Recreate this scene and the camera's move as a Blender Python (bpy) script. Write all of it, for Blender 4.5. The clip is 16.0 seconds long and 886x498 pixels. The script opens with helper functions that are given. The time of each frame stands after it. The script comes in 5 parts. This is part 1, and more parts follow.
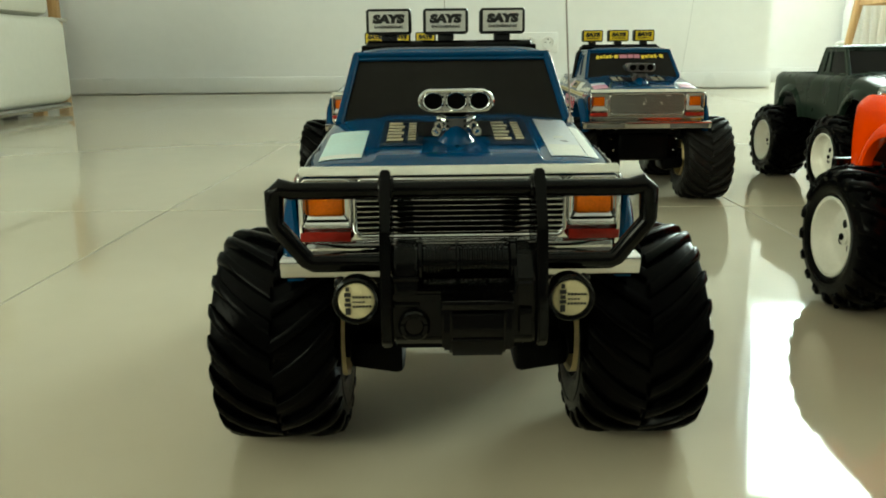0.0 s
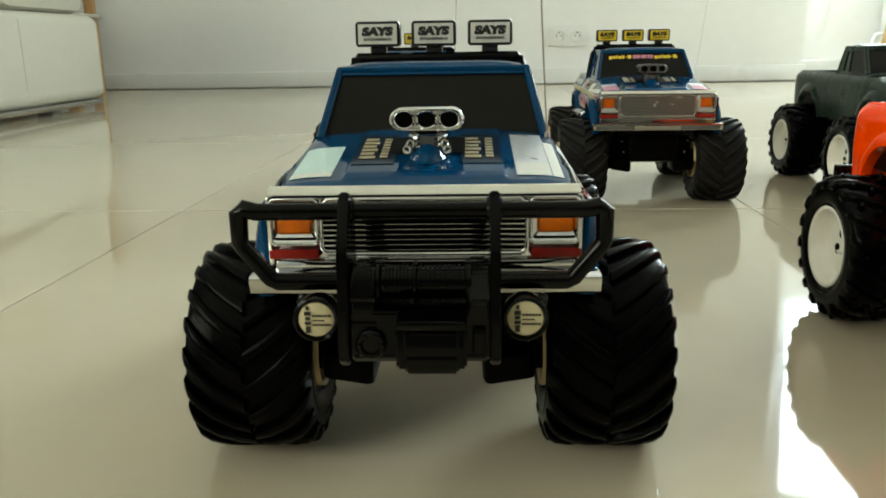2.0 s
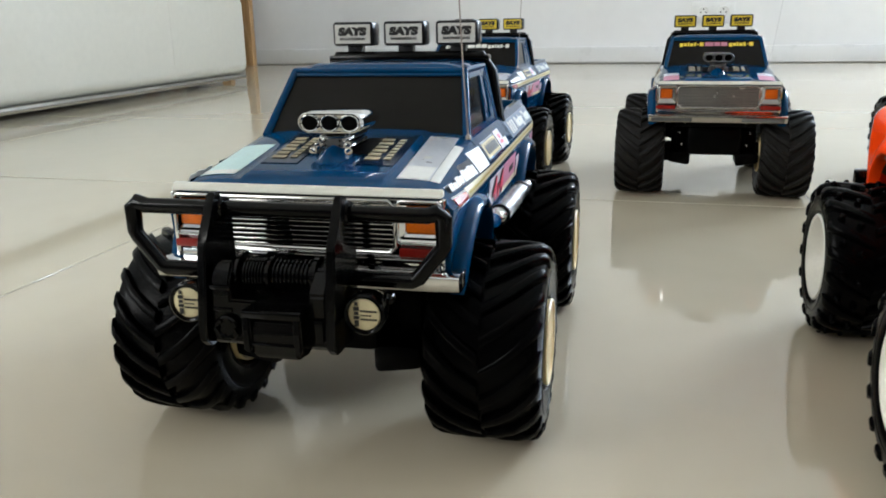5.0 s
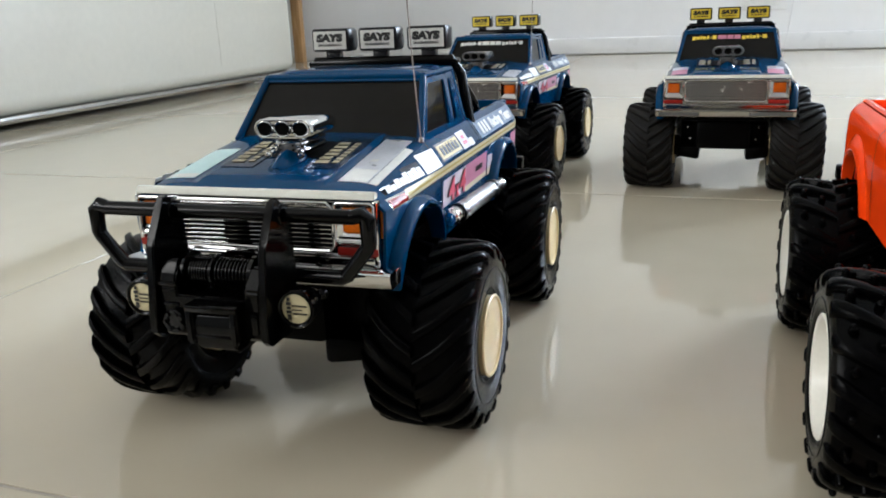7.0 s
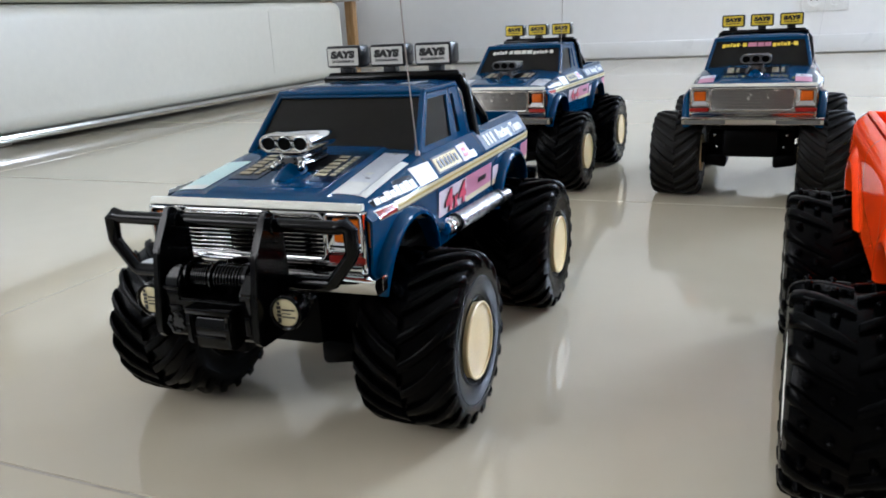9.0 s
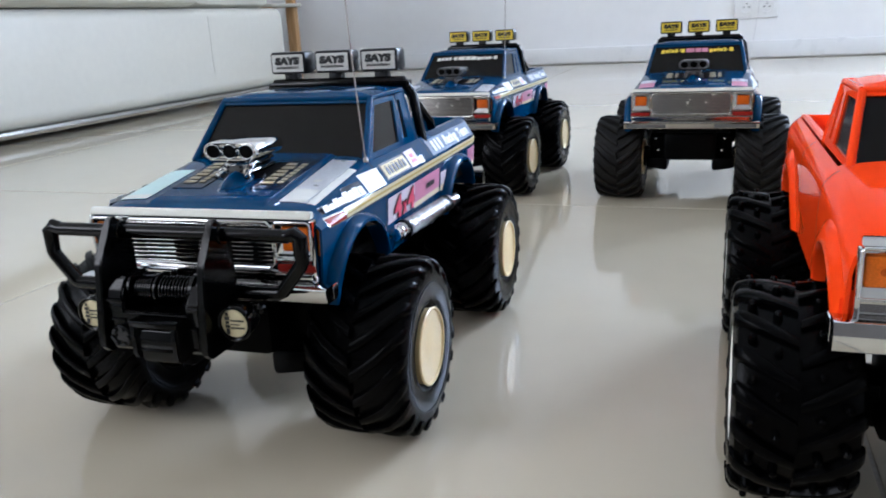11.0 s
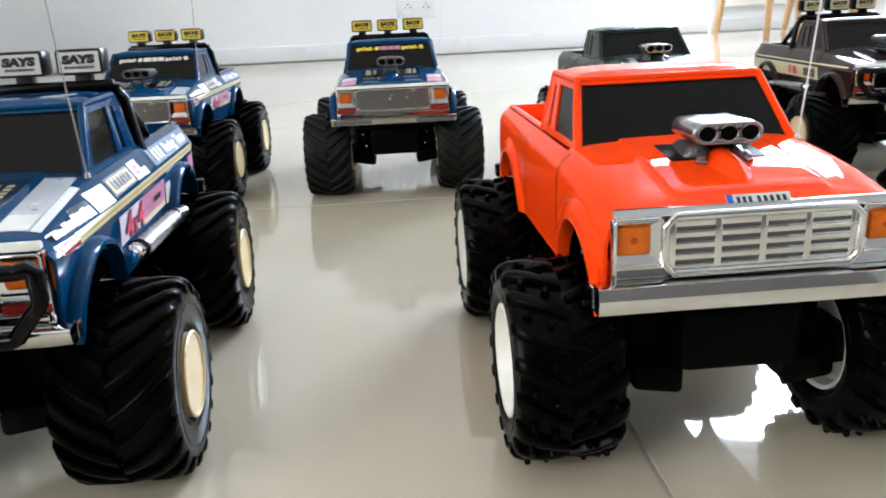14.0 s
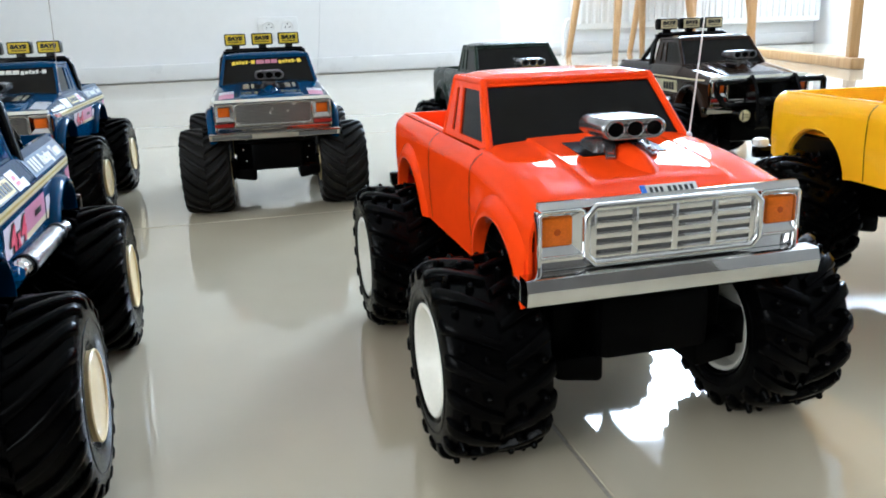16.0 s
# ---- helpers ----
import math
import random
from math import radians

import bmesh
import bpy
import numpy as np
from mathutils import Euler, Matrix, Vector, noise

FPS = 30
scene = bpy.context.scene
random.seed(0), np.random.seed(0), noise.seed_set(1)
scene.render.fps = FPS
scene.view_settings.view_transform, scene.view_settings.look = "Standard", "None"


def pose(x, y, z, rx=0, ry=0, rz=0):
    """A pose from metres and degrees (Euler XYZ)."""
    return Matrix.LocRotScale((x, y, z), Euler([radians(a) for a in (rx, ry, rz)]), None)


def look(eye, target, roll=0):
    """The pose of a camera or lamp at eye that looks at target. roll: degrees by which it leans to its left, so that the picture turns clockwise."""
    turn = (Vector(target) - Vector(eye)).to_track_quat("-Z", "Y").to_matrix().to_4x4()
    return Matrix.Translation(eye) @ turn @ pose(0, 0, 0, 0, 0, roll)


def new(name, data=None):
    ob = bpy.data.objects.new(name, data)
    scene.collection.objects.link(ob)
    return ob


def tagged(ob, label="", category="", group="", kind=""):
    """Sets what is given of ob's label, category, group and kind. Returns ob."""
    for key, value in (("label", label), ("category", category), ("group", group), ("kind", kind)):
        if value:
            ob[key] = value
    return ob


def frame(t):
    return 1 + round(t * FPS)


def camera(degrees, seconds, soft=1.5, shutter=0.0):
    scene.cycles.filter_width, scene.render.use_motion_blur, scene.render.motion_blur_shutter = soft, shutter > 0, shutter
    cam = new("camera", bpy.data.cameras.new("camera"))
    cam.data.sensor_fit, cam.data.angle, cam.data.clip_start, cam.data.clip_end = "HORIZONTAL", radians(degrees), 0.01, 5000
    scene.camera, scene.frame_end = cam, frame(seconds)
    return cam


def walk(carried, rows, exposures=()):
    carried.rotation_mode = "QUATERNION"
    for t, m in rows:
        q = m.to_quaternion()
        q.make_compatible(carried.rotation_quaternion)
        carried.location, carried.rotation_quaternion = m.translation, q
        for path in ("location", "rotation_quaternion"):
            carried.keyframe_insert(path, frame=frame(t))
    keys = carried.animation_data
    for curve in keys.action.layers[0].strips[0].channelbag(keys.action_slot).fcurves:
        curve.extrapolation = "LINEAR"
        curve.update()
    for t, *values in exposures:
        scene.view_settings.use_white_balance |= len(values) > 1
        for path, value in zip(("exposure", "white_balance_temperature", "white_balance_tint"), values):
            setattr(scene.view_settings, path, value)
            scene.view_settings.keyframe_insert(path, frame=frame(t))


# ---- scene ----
cam = camera(58.5, 16.0, soft=1.8, shutter=0.5)
METRES, EYE, TILT, LEAN, TURN = 0.315, 0.1603, -14.046, 0.622, 0.0
ROWS = [
    (0.0, 0.0, 0.0, 0.0, -0.0, 0.0, -0.0),
    (0.5, 0.008, -0.0019, 0.0129, 0.29, 0.07, 0.15),
    (1.0, 0.0317, -0.0043, 0.0241, 0.7, -0.09, 0.04),
    (1.5, 0.0518, -0.0092, 0.0317, 1.31, -0.41, -0.08),
    (2.0, 0.0817, -0.0174, 0.0315, 2.43, -0.61, -0.34),
    (2.5, 0.1352, -0.021, 0.0359, 4.03, -0.89, -0.76),
    (3.0, 0.2016, -0.0287, 0.0479, 7.19, -0.68, -1.91),
    (3.5, 0.268, -0.0294, 0.0474, 9.46, -1.29, -2.23),
    (4.0, 0.3325, -0.0335, 0.0429, 11.84, -2.46, -4.15),
    (4.5, 0.3968, -0.0287, 0.0585, 12.93, -2.35, -3.28),
    (5.0, 0.4305, -0.0358, 0.0729, 13.45, -2.73, -2.96),
    (7.5, 0.6444, -0.0565, 0.1007, 20.08, -3.65, -2.75),
    (8.0, 0.6785, -0.0735, 0.1075, 22.08, -3.66, -2.87),
    (10.5, 0.7334, -0.0704, 0.1111, 19.88, -3.08, -2.75),
    (11.0, 0.7125, -0.0724, 0.1101, 17.95, -2.91, -2.09),
    (11.5, 0.7046, -0.0697, 0.1078, 14.62, -1.85, -0.87),
    (12.0, 0.6904, -0.0647, 0.1058, 11.04, -2.05, -0.12),
    (12.5, 0.6579, -0.0589, 0.1066, 6.77, -2.98, 0.45),
    (13.0, 0.6356, -0.0523, 0.1142, 2.72, -2.94, 1.67),
    (13.5, 0.6158, -0.0541, 0.1153, -1.5, -3.03, 2.9),
    (14.0, 0.6009, -0.0521, 0.1143, -4.64, -3.13, 3.14),
    (14.5, 0.5849, -0.0526, 0.1078, -7.33, -3.07, 4.13),
    (15.0, 0.5704, -0.0426, 0.0931, -10.13, -2.84, 4.74),
    (15.5, 0.5548, -0.0355, 0.0934, -12.82, -2.27, 4.53),
    (16.0, 0.5266, -0.0314, 0.0892, -14.45, -2.25, 4.93),
]
EXPOSURES = [(0.0, 0.03, 6950, -13.0), (2.0, 0.07, 6640, -2.0), (3.5, 0.17, 6070, 8.0), (5.0, 0.3, 5870, 12.0), (8.0, 0.29, 5740, 15.0), (11.0, 0.34, 5340, 18.0), (12.0, 0.41, 5600, 17.0), (12.5, 0.57, 5600, 16.0), (13.5, 0.64, 5700, 16.0), (14.0, 0.61, 5700, 15.0), (14.5, 0.42, 5750, 14.0), (15.0, 0.4, 5600, 13.0), (16.0, 0.42, 5490, 11.0)]
walk(cam, [(t, pose(0, 0, EYE, TILT, LEAN, TURN) @ pose(METRES * x, METRES * y, METRES * z, 90 + pitch, roll, yaw)) for t, x, y, z, yaw, pitch, roll in ROWS], EXPOSURES)

# ---- world and light ----
world = bpy.data.worlds.new("sky")
scene.world = world
world.use_nodes = True
wn = world.node_tree.nodes
sky = wn.new("ShaderNodeTexSky")
sky.sky_type, sky.sun_disc = "NISHITA", False
sky.sun_elevation, sky.sun_rotation = radians(38), radians(50)
world.node_tree.links.new(sky.outputs[0], wn["Background"].inputs[0])
wn["Background"].inputs[1].default_value = 0.12


def area_lamp(name, at, to, w, h, power, colour):
    data = bpy.data.lights.new(name, "AREA")
    data.shape, data.size, data.size_y, data.energy, data.color = "RECTANGLE", w, h, power, colour
    ob = new(name, data)
    ob.matrix_world = look(at, to)
    return ob


area_lamp("window_daylight", (2.4, 3.98, 1.75), (1.7, 1.0, 0.4), 1.4, 1.05, 136, (0.85, 0.95, 1.0))
area_lamp("balcony_daylight", (3.44, 1.85, 1.2), (0.2, 2.9, 0.9), 1.7, 2.0, 29, (0.85, 0.95, 1.0))
area_lamp("left_daylight", (-2.5, -1.5, 1.55), (0.9, 2.6, 0.5), 1.9, 1.25, 52, (1.0, 0.95, 0.81))


# ---- materials ----
def material(name, colour, rough=0.5, metal=0.0, coat=0.0, vary=0.12, scale=40.0, bump=0.0, bump_scale=200.0, spec=0.5, rough_vary=0.1, per_object=0.0):
    m = bpy.data.materials.new(name)
    m.use_nodes = True
    nt = m.node_tree
    b = nt.nodes["Principled BSDF"]
    b.inputs["Roughness"].default_value, b.inputs["Metallic"].default_value = rough, metal
    b.inputs["Specular IOR Level"].default_value, b.inputs["Coat Weight"].default_value, b.inputs["Coat Roughness"].default_value = spec, coat, 0.03
    geo = nt.nodes.new("ShaderNodeTexCoord")
    n1, n2 = nt.nodes.new("ShaderNodeTexNoise"), nt.nodes.new("ShaderNodeTexNoise")
    n1.inputs["Scale"].default_value, n1.inputs["Detail"].default_value = scale, 5
    n2.inputs["Scale"].default_value, n2.inputs["Detail"].default_value = scale * 7, 4
    nt.links.new(geo.outputs["Object"], n1.inputs["Vector"])
    nt.links.new(geo.outputs["Object"], n2.inputs["Vector"])
    add = nt.nodes.new("ShaderNodeMath")
    add.operation = "ADD"
    nt.links.new(n1.outputs["Fac"], add.inputs[0])
    nt.links.new(n2.outputs["Fac"], add.inputs[1])
    span = nt.nodes.new("ShaderNodeMapRange")
    span.inputs["From Min"].default_value, span.inputs["From Max"].default_value = 0.6, 1.4
    span.inputs["To Min"].default_value, span.inputs["To Max"].default_value = 1 - vary, 1 + vary
    nt.links.new(add.outputs[0], span.inputs["Value"])
    value = span.outputs[0]
    if per_object:
        info, mr, mul = nt.nodes.new("ShaderNodeObjectInfo"), nt.nodes.new("ShaderNodeMapRange"), nt.nodes.new("ShaderNodeMath")
        mr.inputs["To Min"].default_value, mr.inputs["To Max"].default_value = 1 - per_object, 1 + per_object
        nt.links.new(info.outputs["Random"], mr.inputs["Value"])
        mul.operation = "MULTIPLY"
        nt.links.new(mr.outputs[0], mul.inputs[0])
        nt.links.new(value, mul.inputs[1])
        value = mul.outputs[0]
    mix = nt.nodes.new("ShaderNodeVectorMath")
    mix.operation = "SCALE"
    mix.inputs[0].default_value = colour
    nt.links.new(value, mix.inputs["Scale"])
    nt.links.new(mix.outputs[0], b.inputs["Base Color"])
    rr = nt.nodes.new("ShaderNodeMapRange")
    rr.inputs["From Min"].default_value, rr.inputs["From Max"].default_value = 0.35, 0.7
    rr.inputs["To Min"].default_value, rr.inputs["To Max"].default_value = rough * (1 - rough_vary), min(1, rough * (1 + rough_vary * 2))
    nt.links.new(n1.outputs["Fac"], rr.inputs["Value"])
    nt.links.new(rr.outputs[0], b.inputs["Roughness"])
    if bump:
        n3, bp = nt.nodes.new("ShaderNodeTexNoise"), nt.nodes.new("ShaderNodeBump")
        n3.inputs["Scale"].default_value, n3.inputs["Detail"].default_value = bump_scale, 4
        nt.links.new(geo.outputs["Object"], n3.inputs["Vector"])
        bp.inputs["Strength"].default_value, bp.inputs["Distance"].default_value = bump, 0.001
        nt.links.new(n3.outputs["Fac"], bp.inputs["Height"])
        nt.links.new(bp.outputs["Normal"], b.inputs["Normal"])
    return m


def wood(name, light, dark, scale=14.0):
    m = material(name, light, 0.42, bump=0.15, bump_scale=120)
    nt = m.node_tree
    tc, mp, wave = nt.nodes.new("ShaderNodeTexCoord"), nt.nodes.new("ShaderNodeMapping"), nt.nodes.new("ShaderNodeTexNoise")
    mp.inputs["Scale"].default_value = (scale * 5, scale * 5, scale * 0.4)
    wave.inputs["Scale"].default_value, wave.inputs["Detail"].default_value, wave.inputs["Distortion"].default_value = 1.0, 6, 1.2
    nt.links.new(tc.outputs["Object"], mp.inputs["Vector"])
    nt.links.new(mp.outputs[0], wave.inputs["Vector"])
    ramp = nt.nodes.new("ShaderNodeValToRGB")
    ramp.color_ramp.elements[0].position, ramp.color_ramp.elements[1].position = 0.35, 0.68
    ramp.color_ramp.elements[0].color, ramp.color_ramp.elements[1].color = (*dark, 1), (*light, 1)
    nt.links.new(wave.outputs["Fac"], ramp.inputs["Fac"])
    nt.links.new(ramp.outputs["Color"], nt.nodes["Principled BSDF"].inputs["Base Color"])
    return m


BLUE = material("blue_paint", (0.0004, 0.037, 0.104), 0.05, 0.0, 0.0, 0.05, 30, 0.008, 200, 0.16)
RED = material("orange_red_plastic", (0.95, 0.060, 0.001), 0.035, 0, 0.0, 0.03, 25, 0.006, 60, 0.07)
GREEN = material("dark_green_paint", (0.014, 0.026, 0.018), 0.28, 0, 0, 0.08, 30, 0.03, 300, 0.14)
YELLOW = material("yellow_plastic", (0.99, 0.52, 0.002), 0.045, 0, 0.0, 0.03, 25, 0.006, 60, 0.2)
BROWN = material("brown_metallic_paint", (0.026, 0.0135, 0.0085), 0.06, 0, 0, 0.08, 30, 0.02, 200, 0.15)
CHROME = material("chrome", (0.70, 0.70, 0.70), 0.035, 1.0, 0, 0.05, 30, 0.05, 25)
DARKCHROME = material("smoky_silver_plastic", (0.10, 0.10, 0.10), 0.16, 0, 0, 0.08, 30, 0.06, 200, 0.5)
# Chrome with the dark reflections of the room put into its colour.
DIMCHROME = material("dimmed_chrome", (0.46, 0.44, 0.42), 0.06, 1.0, 0, 0.08, 30, 0.06, 30)
PALE = material("pale_cream_strip", (0.70, 0.70, 0.62), 0.25, 0, 0, 0.05, 40, 0.02, 200)
SILVER = material("dull_silver_plastic", (0.33, 0.33, 0.335), 0.2, 0.85, 0, 0.06, 40, 0.04, 300)
DARKGLASS = material("smoked_window_plastic", (0.010, 0.0092, 0.008), 0.09, 0, 0, 0.1, 20, 0.01, 100, 0.08)
DARKERGLASS = material("black_window_plastic", (0.006, 0.0055, 0.005), 0.12, 0, 0, 0.1, 20, 0.01, 100, 0.1)
BLACK = material("black_plastic", (0.001, 0.001, 0.001), 0.13, 0, 0, 0.2, 50, 0.04, 300, 0.17)
LAMPSHELL = material("dark_grey_plastic", (0.012, 0.013, 0.015), 0.3, 0, 0, 0.2, 50, 0.06, 300, 0.4)
CHASSIS = material("matt_black_plastic", (0.0008, 0.0008, 0.0008), 0.4, 0, 0, 0.2, 50, 0.1, 600, 0.05)
RUBBER = material("tyre_rubber", (0.001, 0.001, 0.0011), 0.22, 0, 0, 0.3, 60, 0.12, 900, 0.052)
RUBBERDULL = material("dusty_tyre_rubber", (0.010, 0.0095, 0.0088), 0.5, 0, 0, 0.35, 60, 0.2, 900, 0.14)
GRILLE = material("bright_grille_plastic", (0.38, 0.36, 0.34), 0.25, 0.7, 0, 0.06, 40, 0.04, 300)
PERFORATED = material("dull_perforated_steel", (0.34, 0.335, 0.34), 0.2, 1.0, 0, 0.45, 160, 0.7, 620)
CREAM = material("cream_rim_plastic", (0.76, 0.60, 0.31), 0.4, 0, 0.1, 0.06, 70, 0.05, 800)
WHITE = material("white_rim_plastic", (0.80, 0.78, 0.70), 0.35, 0, 0.1, 0.05, 70, 0.05, 800)
AMBER = material("amber_lens", (0.70, 0.15, 0.006), 0.16, 0, 0.1, 0.25, 200, 0.2, 1200, 0.25)
AMBERMID = material("brownish_amber_lens", (0.56, 0.105, 0.005), 0.16, 0, 0.1, 0.25, 200, 0.2, 1200, 0.25)
AMBERDARK = material("dark_amber_lens", (0.42, 0.07, 0.004), 0.16, 0, 0.1, 0.25, 200, 0.2, 1200, 0.25)
REDLENS = material("red_lens", (0.26, 0.015, 0.010), 0.16, 0, 0.1, 0.25, 200, 0.2, 1200, 0.25)
STICKWHITE = material("white_sticker", (0.66, 0.66, 0.62), 0.35, 0, 0, 0.08, 80, 0, 200, 0.25)
STICKCREAM = material("cream_sticker", (0.62, 0.55, 0.34), 0.35, 0, 0, 0.1, 80, 0, 200, 0.25)
STICKSILVER = material("silver_foil_sticker", (0.60, 0.62, 0.66), 0.3, 0.55, 0, 0.12, 80)
STICKMINT = material("pale_mint_sticker", (0.52, 0.70, 0.68), 0.35, 0.1, 0, 0.1, 80)
STICKPINK = material("pink_sticker", (0.50, 0.20, 0.29), 0.4, 0, 0, 0.12, 80, 0, 200, 0.3)
STICKYELLOW = material("yellow_sticker", (0.80, 0.60, 0.04), 0.4, 0, 0, 0.1, 80)
STICKBLACK = material("black_print", (0.015, 0.015, 0.015), 0.45, 0, 0, 0.2, 80)
STICKNAVY = material("dark_navy_sticker", (0.002, 0.012, 0.034), 0.12, 0, 0, 0.15, 80, 0, 200, 0.32)
STICKNAME = material("gold_sticker", (0.54, 0.42, 0.16), 0.35, 0, 0, 0.15, 80, 0, 200, 0.25)
STICKRED = material("red_print", (0.60, 0.05, 0.10), 0.4, 0, 0, 0.1, 80)
STICKGOLD = material("ochre_sticker", (0.42, 0.32, 0.08), 0.4, 0, 0, 0.1, 80, 0, 200, 0.25)
STICKDULL = material("dull_cream_print", (0.36, 0.31, 0.20), 0.4, 0, 0, 0.35, 160, 0, 200, 0.2)
STICKPALEPINK = material("pale_pink_sticker", (0.60, 0.53, 0.57), 0.4, 0, 0, 0.08, 80, 0, 200, 0.3)
STICKSLATE = material("slate_blue_sticker", (0.045, 0.085, 0.15), 0.3, 0, 0, 0.1, 80, 0, 200, 0.3)
STICKBLUE = material("blue_print", (0.02, 0.12, 0.50), 0.4, 0, 0, 0.1, 80)
WIRE = material("antenna_wire", (0.30, 0.26, 0.24), 0.35, 0.6, 0, 0.1, 80)
WIREWHITE = material("white_antenna_wire", (0.75, 0.75, 0.75), 0.35, 0, 0, 0.05, 80)
TILE = material("polished_cream_tile", (0.505, 0.449, 0.338), 0.042, 0, 0.0, 0.03, 3, 0.006, 30, 0.6, 0.3, 0.015)
GROUT = material("grey_grout", (0.34, 0.31, 0.26), 0.8, 0, 0, 0.2, 60, 0.3, 400)
WALL = material("white_wall_paint", (0.88, 0.88, 0.875), 0.55, 0, 0, 0.02, 4, 0.06, 300)
# Darkened colour for the unseen front wall, so that glossy parts reflect less light.
WALLDIM = material("dimmed_wall_paint", (0.20, 0.175, 0.15), 0.6, 0, 0, 0.06, 4, 0.06, 300)
GLOSS = material("white_lacquer", (0.82, 0.82, 0.81), 0.3, 0, 0.2, 0.02, 6, 0.03, 300)
LEATHER = material("cream_white_leather", (0.54, 0.515, 0.435), 0.42, 0, 0, 0.04, 8, 0.25, 220)
STEEL = material("brushed_steel", (0.42, 0.41, 0.39), 0.2, 1, 0, 0.1, 30, 0.05, 400)
OAK = wood("pale_beech_wood", (0.57, 0.355, 0.165), (0.42, 0.235, 0.09))
SOCKETWHITE = material("white_socket_plastic", (0.85, 0.85, 0.84), 0.3, 0, 0.1, 0.03, 60)
PANE = material("window_glass", (0.9, 0.95, 1.0), 0.02, 0, 0, 0.01, 3)
PANE.node_tree.nodes["Principled BSDF"].inputs["Transmission Weight"].default_value = 1.0


# ---- mesh helpers ----
K = 0.00063  # metres for one unit of the truck drawings


def put_mesh(name, bm, mat, unit):
    bmesh.ops.recalc_face_normals(bm, faces=bm.faces)
    me = bpy.data.meshes.new(name)
    bmesh.ops.scale(bm, vec=(unit,) * 3, verts=bm.verts)
    bm.to_mesh(me)
    bm.free()
    for p in me.polygons:
        p.use_smooth = True
    me.set_sharp_from_angle(angle=radians(38))
    me.materials.append(mat)
    return me


LIFT = 6.0  # how far the drawn bodies stand above their drawing's ground line


def part(name, bm, mat, parent, label="", unit=K):
    if unit == K:
        bmesh.ops.translate(bm, vec=(0, 0, LIFT), verts=bm.verts)
    ob = new(name, put_mesh(name, bm, mat, unit))
    ob.parent = parent
    return tagged(ob, label)


def thing(name, label, category, group="", kind="", at=None):
    ob = new(name)
    ob.empty_display_size = 0.05
    if at is not None:
        ob.matrix_basis = at
    return tagged(ob, label, category, group, kind)


def box(bm, x0, x1, y0, y1, z0, z1, bevel=0.0, seg=2):
    vs = bmesh.ops.create_cube(bm, size=1.0)["verts"]
    for v in vs:
        v.co = Vector(((x0 + x1) / 2 + v.co.x * (x1 - x0), (y0 + y1) / 2 + v.co.y * (y1 - y0), (z0 + z1) / 2 + v.co.z * (z1 - z0)))
    if bevel:
        es = list({e for v in vs for e in v.link_edges})
        bmesh.ops.bevel(bm, geom=es, offset=bevel, segments=seg, affect="EDGES", profile=0.5)
    return vs


def boxes(*args, bevel=0.0):
    bm = bmesh.new()
    for a in args:
        box(bm, *a, bevel=bevel)
    return bm


def tube(bm, pts, r, n=10, cap=True):
    pts = [Vector(p) for p in pts]
    rings = []
    side = None
    for i, p in enumerate(pts):
        a, c = pts[max(i - 1, 0)], pts[min(i + 1, len(pts) - 1)]
        d = (c - a).normalized()
        if side is None:
            side = d.orthogonal().normalized()
        side = (side - d * side.dot(d)).normalized()
        up = d.cross(side)
        k = 1.0
        if 0 < i < len(pts) - 1:
            k = 1 / max(0.5, math.cos((p - a).angle(c - p) / 2))
        rr = r[i] if isinstance(r, (list, tuple)) else r
        rings.append([bm.verts.new(p + (side * math.cos(t) + up * math.sin(t)) * rr * k) for t in (2 * math.pi * j / n for j in range(n))])
    for a, c in zip(rings, rings[1:]):
        for j in range(n):
            bm.faces.new((a[j], a[(j + 1) % n], c[(j + 1) % n], c[j]))
    if cap:
        bm.faces.new(rings[0][::-1])
        bm.faces.new(rings[-1])


def lathe(bm, profile, centre, axis="X", n=32, closed=False):
    """profile: (along the axis, radius)."""
    cx, cy, cz = centre
    rings = []
    for s, r in profile:
        ring = []
        for j in range(n):
            t = 2 * math.pi * j / n
            c, d = r * math.cos(t), r * math.sin(t)
            co = (cx + s, cy + c, cz + d) if axis == "X" else (cx + c, cy + s, cz + d) if axis == "Y" else (cx + c, cy + d, cz + s)
            ring.append(bm.verts.new(co))
        rings.append(ring)
    pairs = list(zip(rings, rings[1:])) + ([(rings[-1], rings[0])] if closed else [])
    for a, c in pairs:
        for j in range(n):
            bm.faces.new((a[j], a[(j + 1) % n], c[(j + 1) % n], c[j]))
    if not closed:
        bm.faces.new(rings[0])
        bm.faces.new(rings[-1][::-1])


def sheet(bm, rows):
    """Quads over rows of points."""
    vs = [[bm.verts.new(p) for p in row] for row in rows]
    for a, c in zip(vs, vs[1:]):
        for j in range(len(a) - 1):
            bm.faces.new((a[j], a[j + 1], c[j + 1], c[j]))
    return vs


def thicken(bm, t):
    bmesh.ops.recalc_face_normals(bm, faces=bm.faces)
    bmesh.ops.solidify(bm, geom=bm.faces[:], thickness=t)


def frame_panel(bm, outer, inner, inward):
    """A panel between two loops of four points, with reveals that run inward."""
    inward = Vector(inward)
    o, i = [bm.verts.new(p) for p in outer], [bm.verts.new(p) for p in inner]
    k = [bm.verts.new(Vector(p) + inward) for p in inner]
    for j in range(4):
        n = (j + 1) % 4
        bm.faces.new((o[j], o[n], i[n], i[j]))
        bm.faces.new((i[j], i[n], k[n], k[j]))


def lerp(a, b, t):
    return tuple(p + (q - p) * t for p, q in zip(a, b))


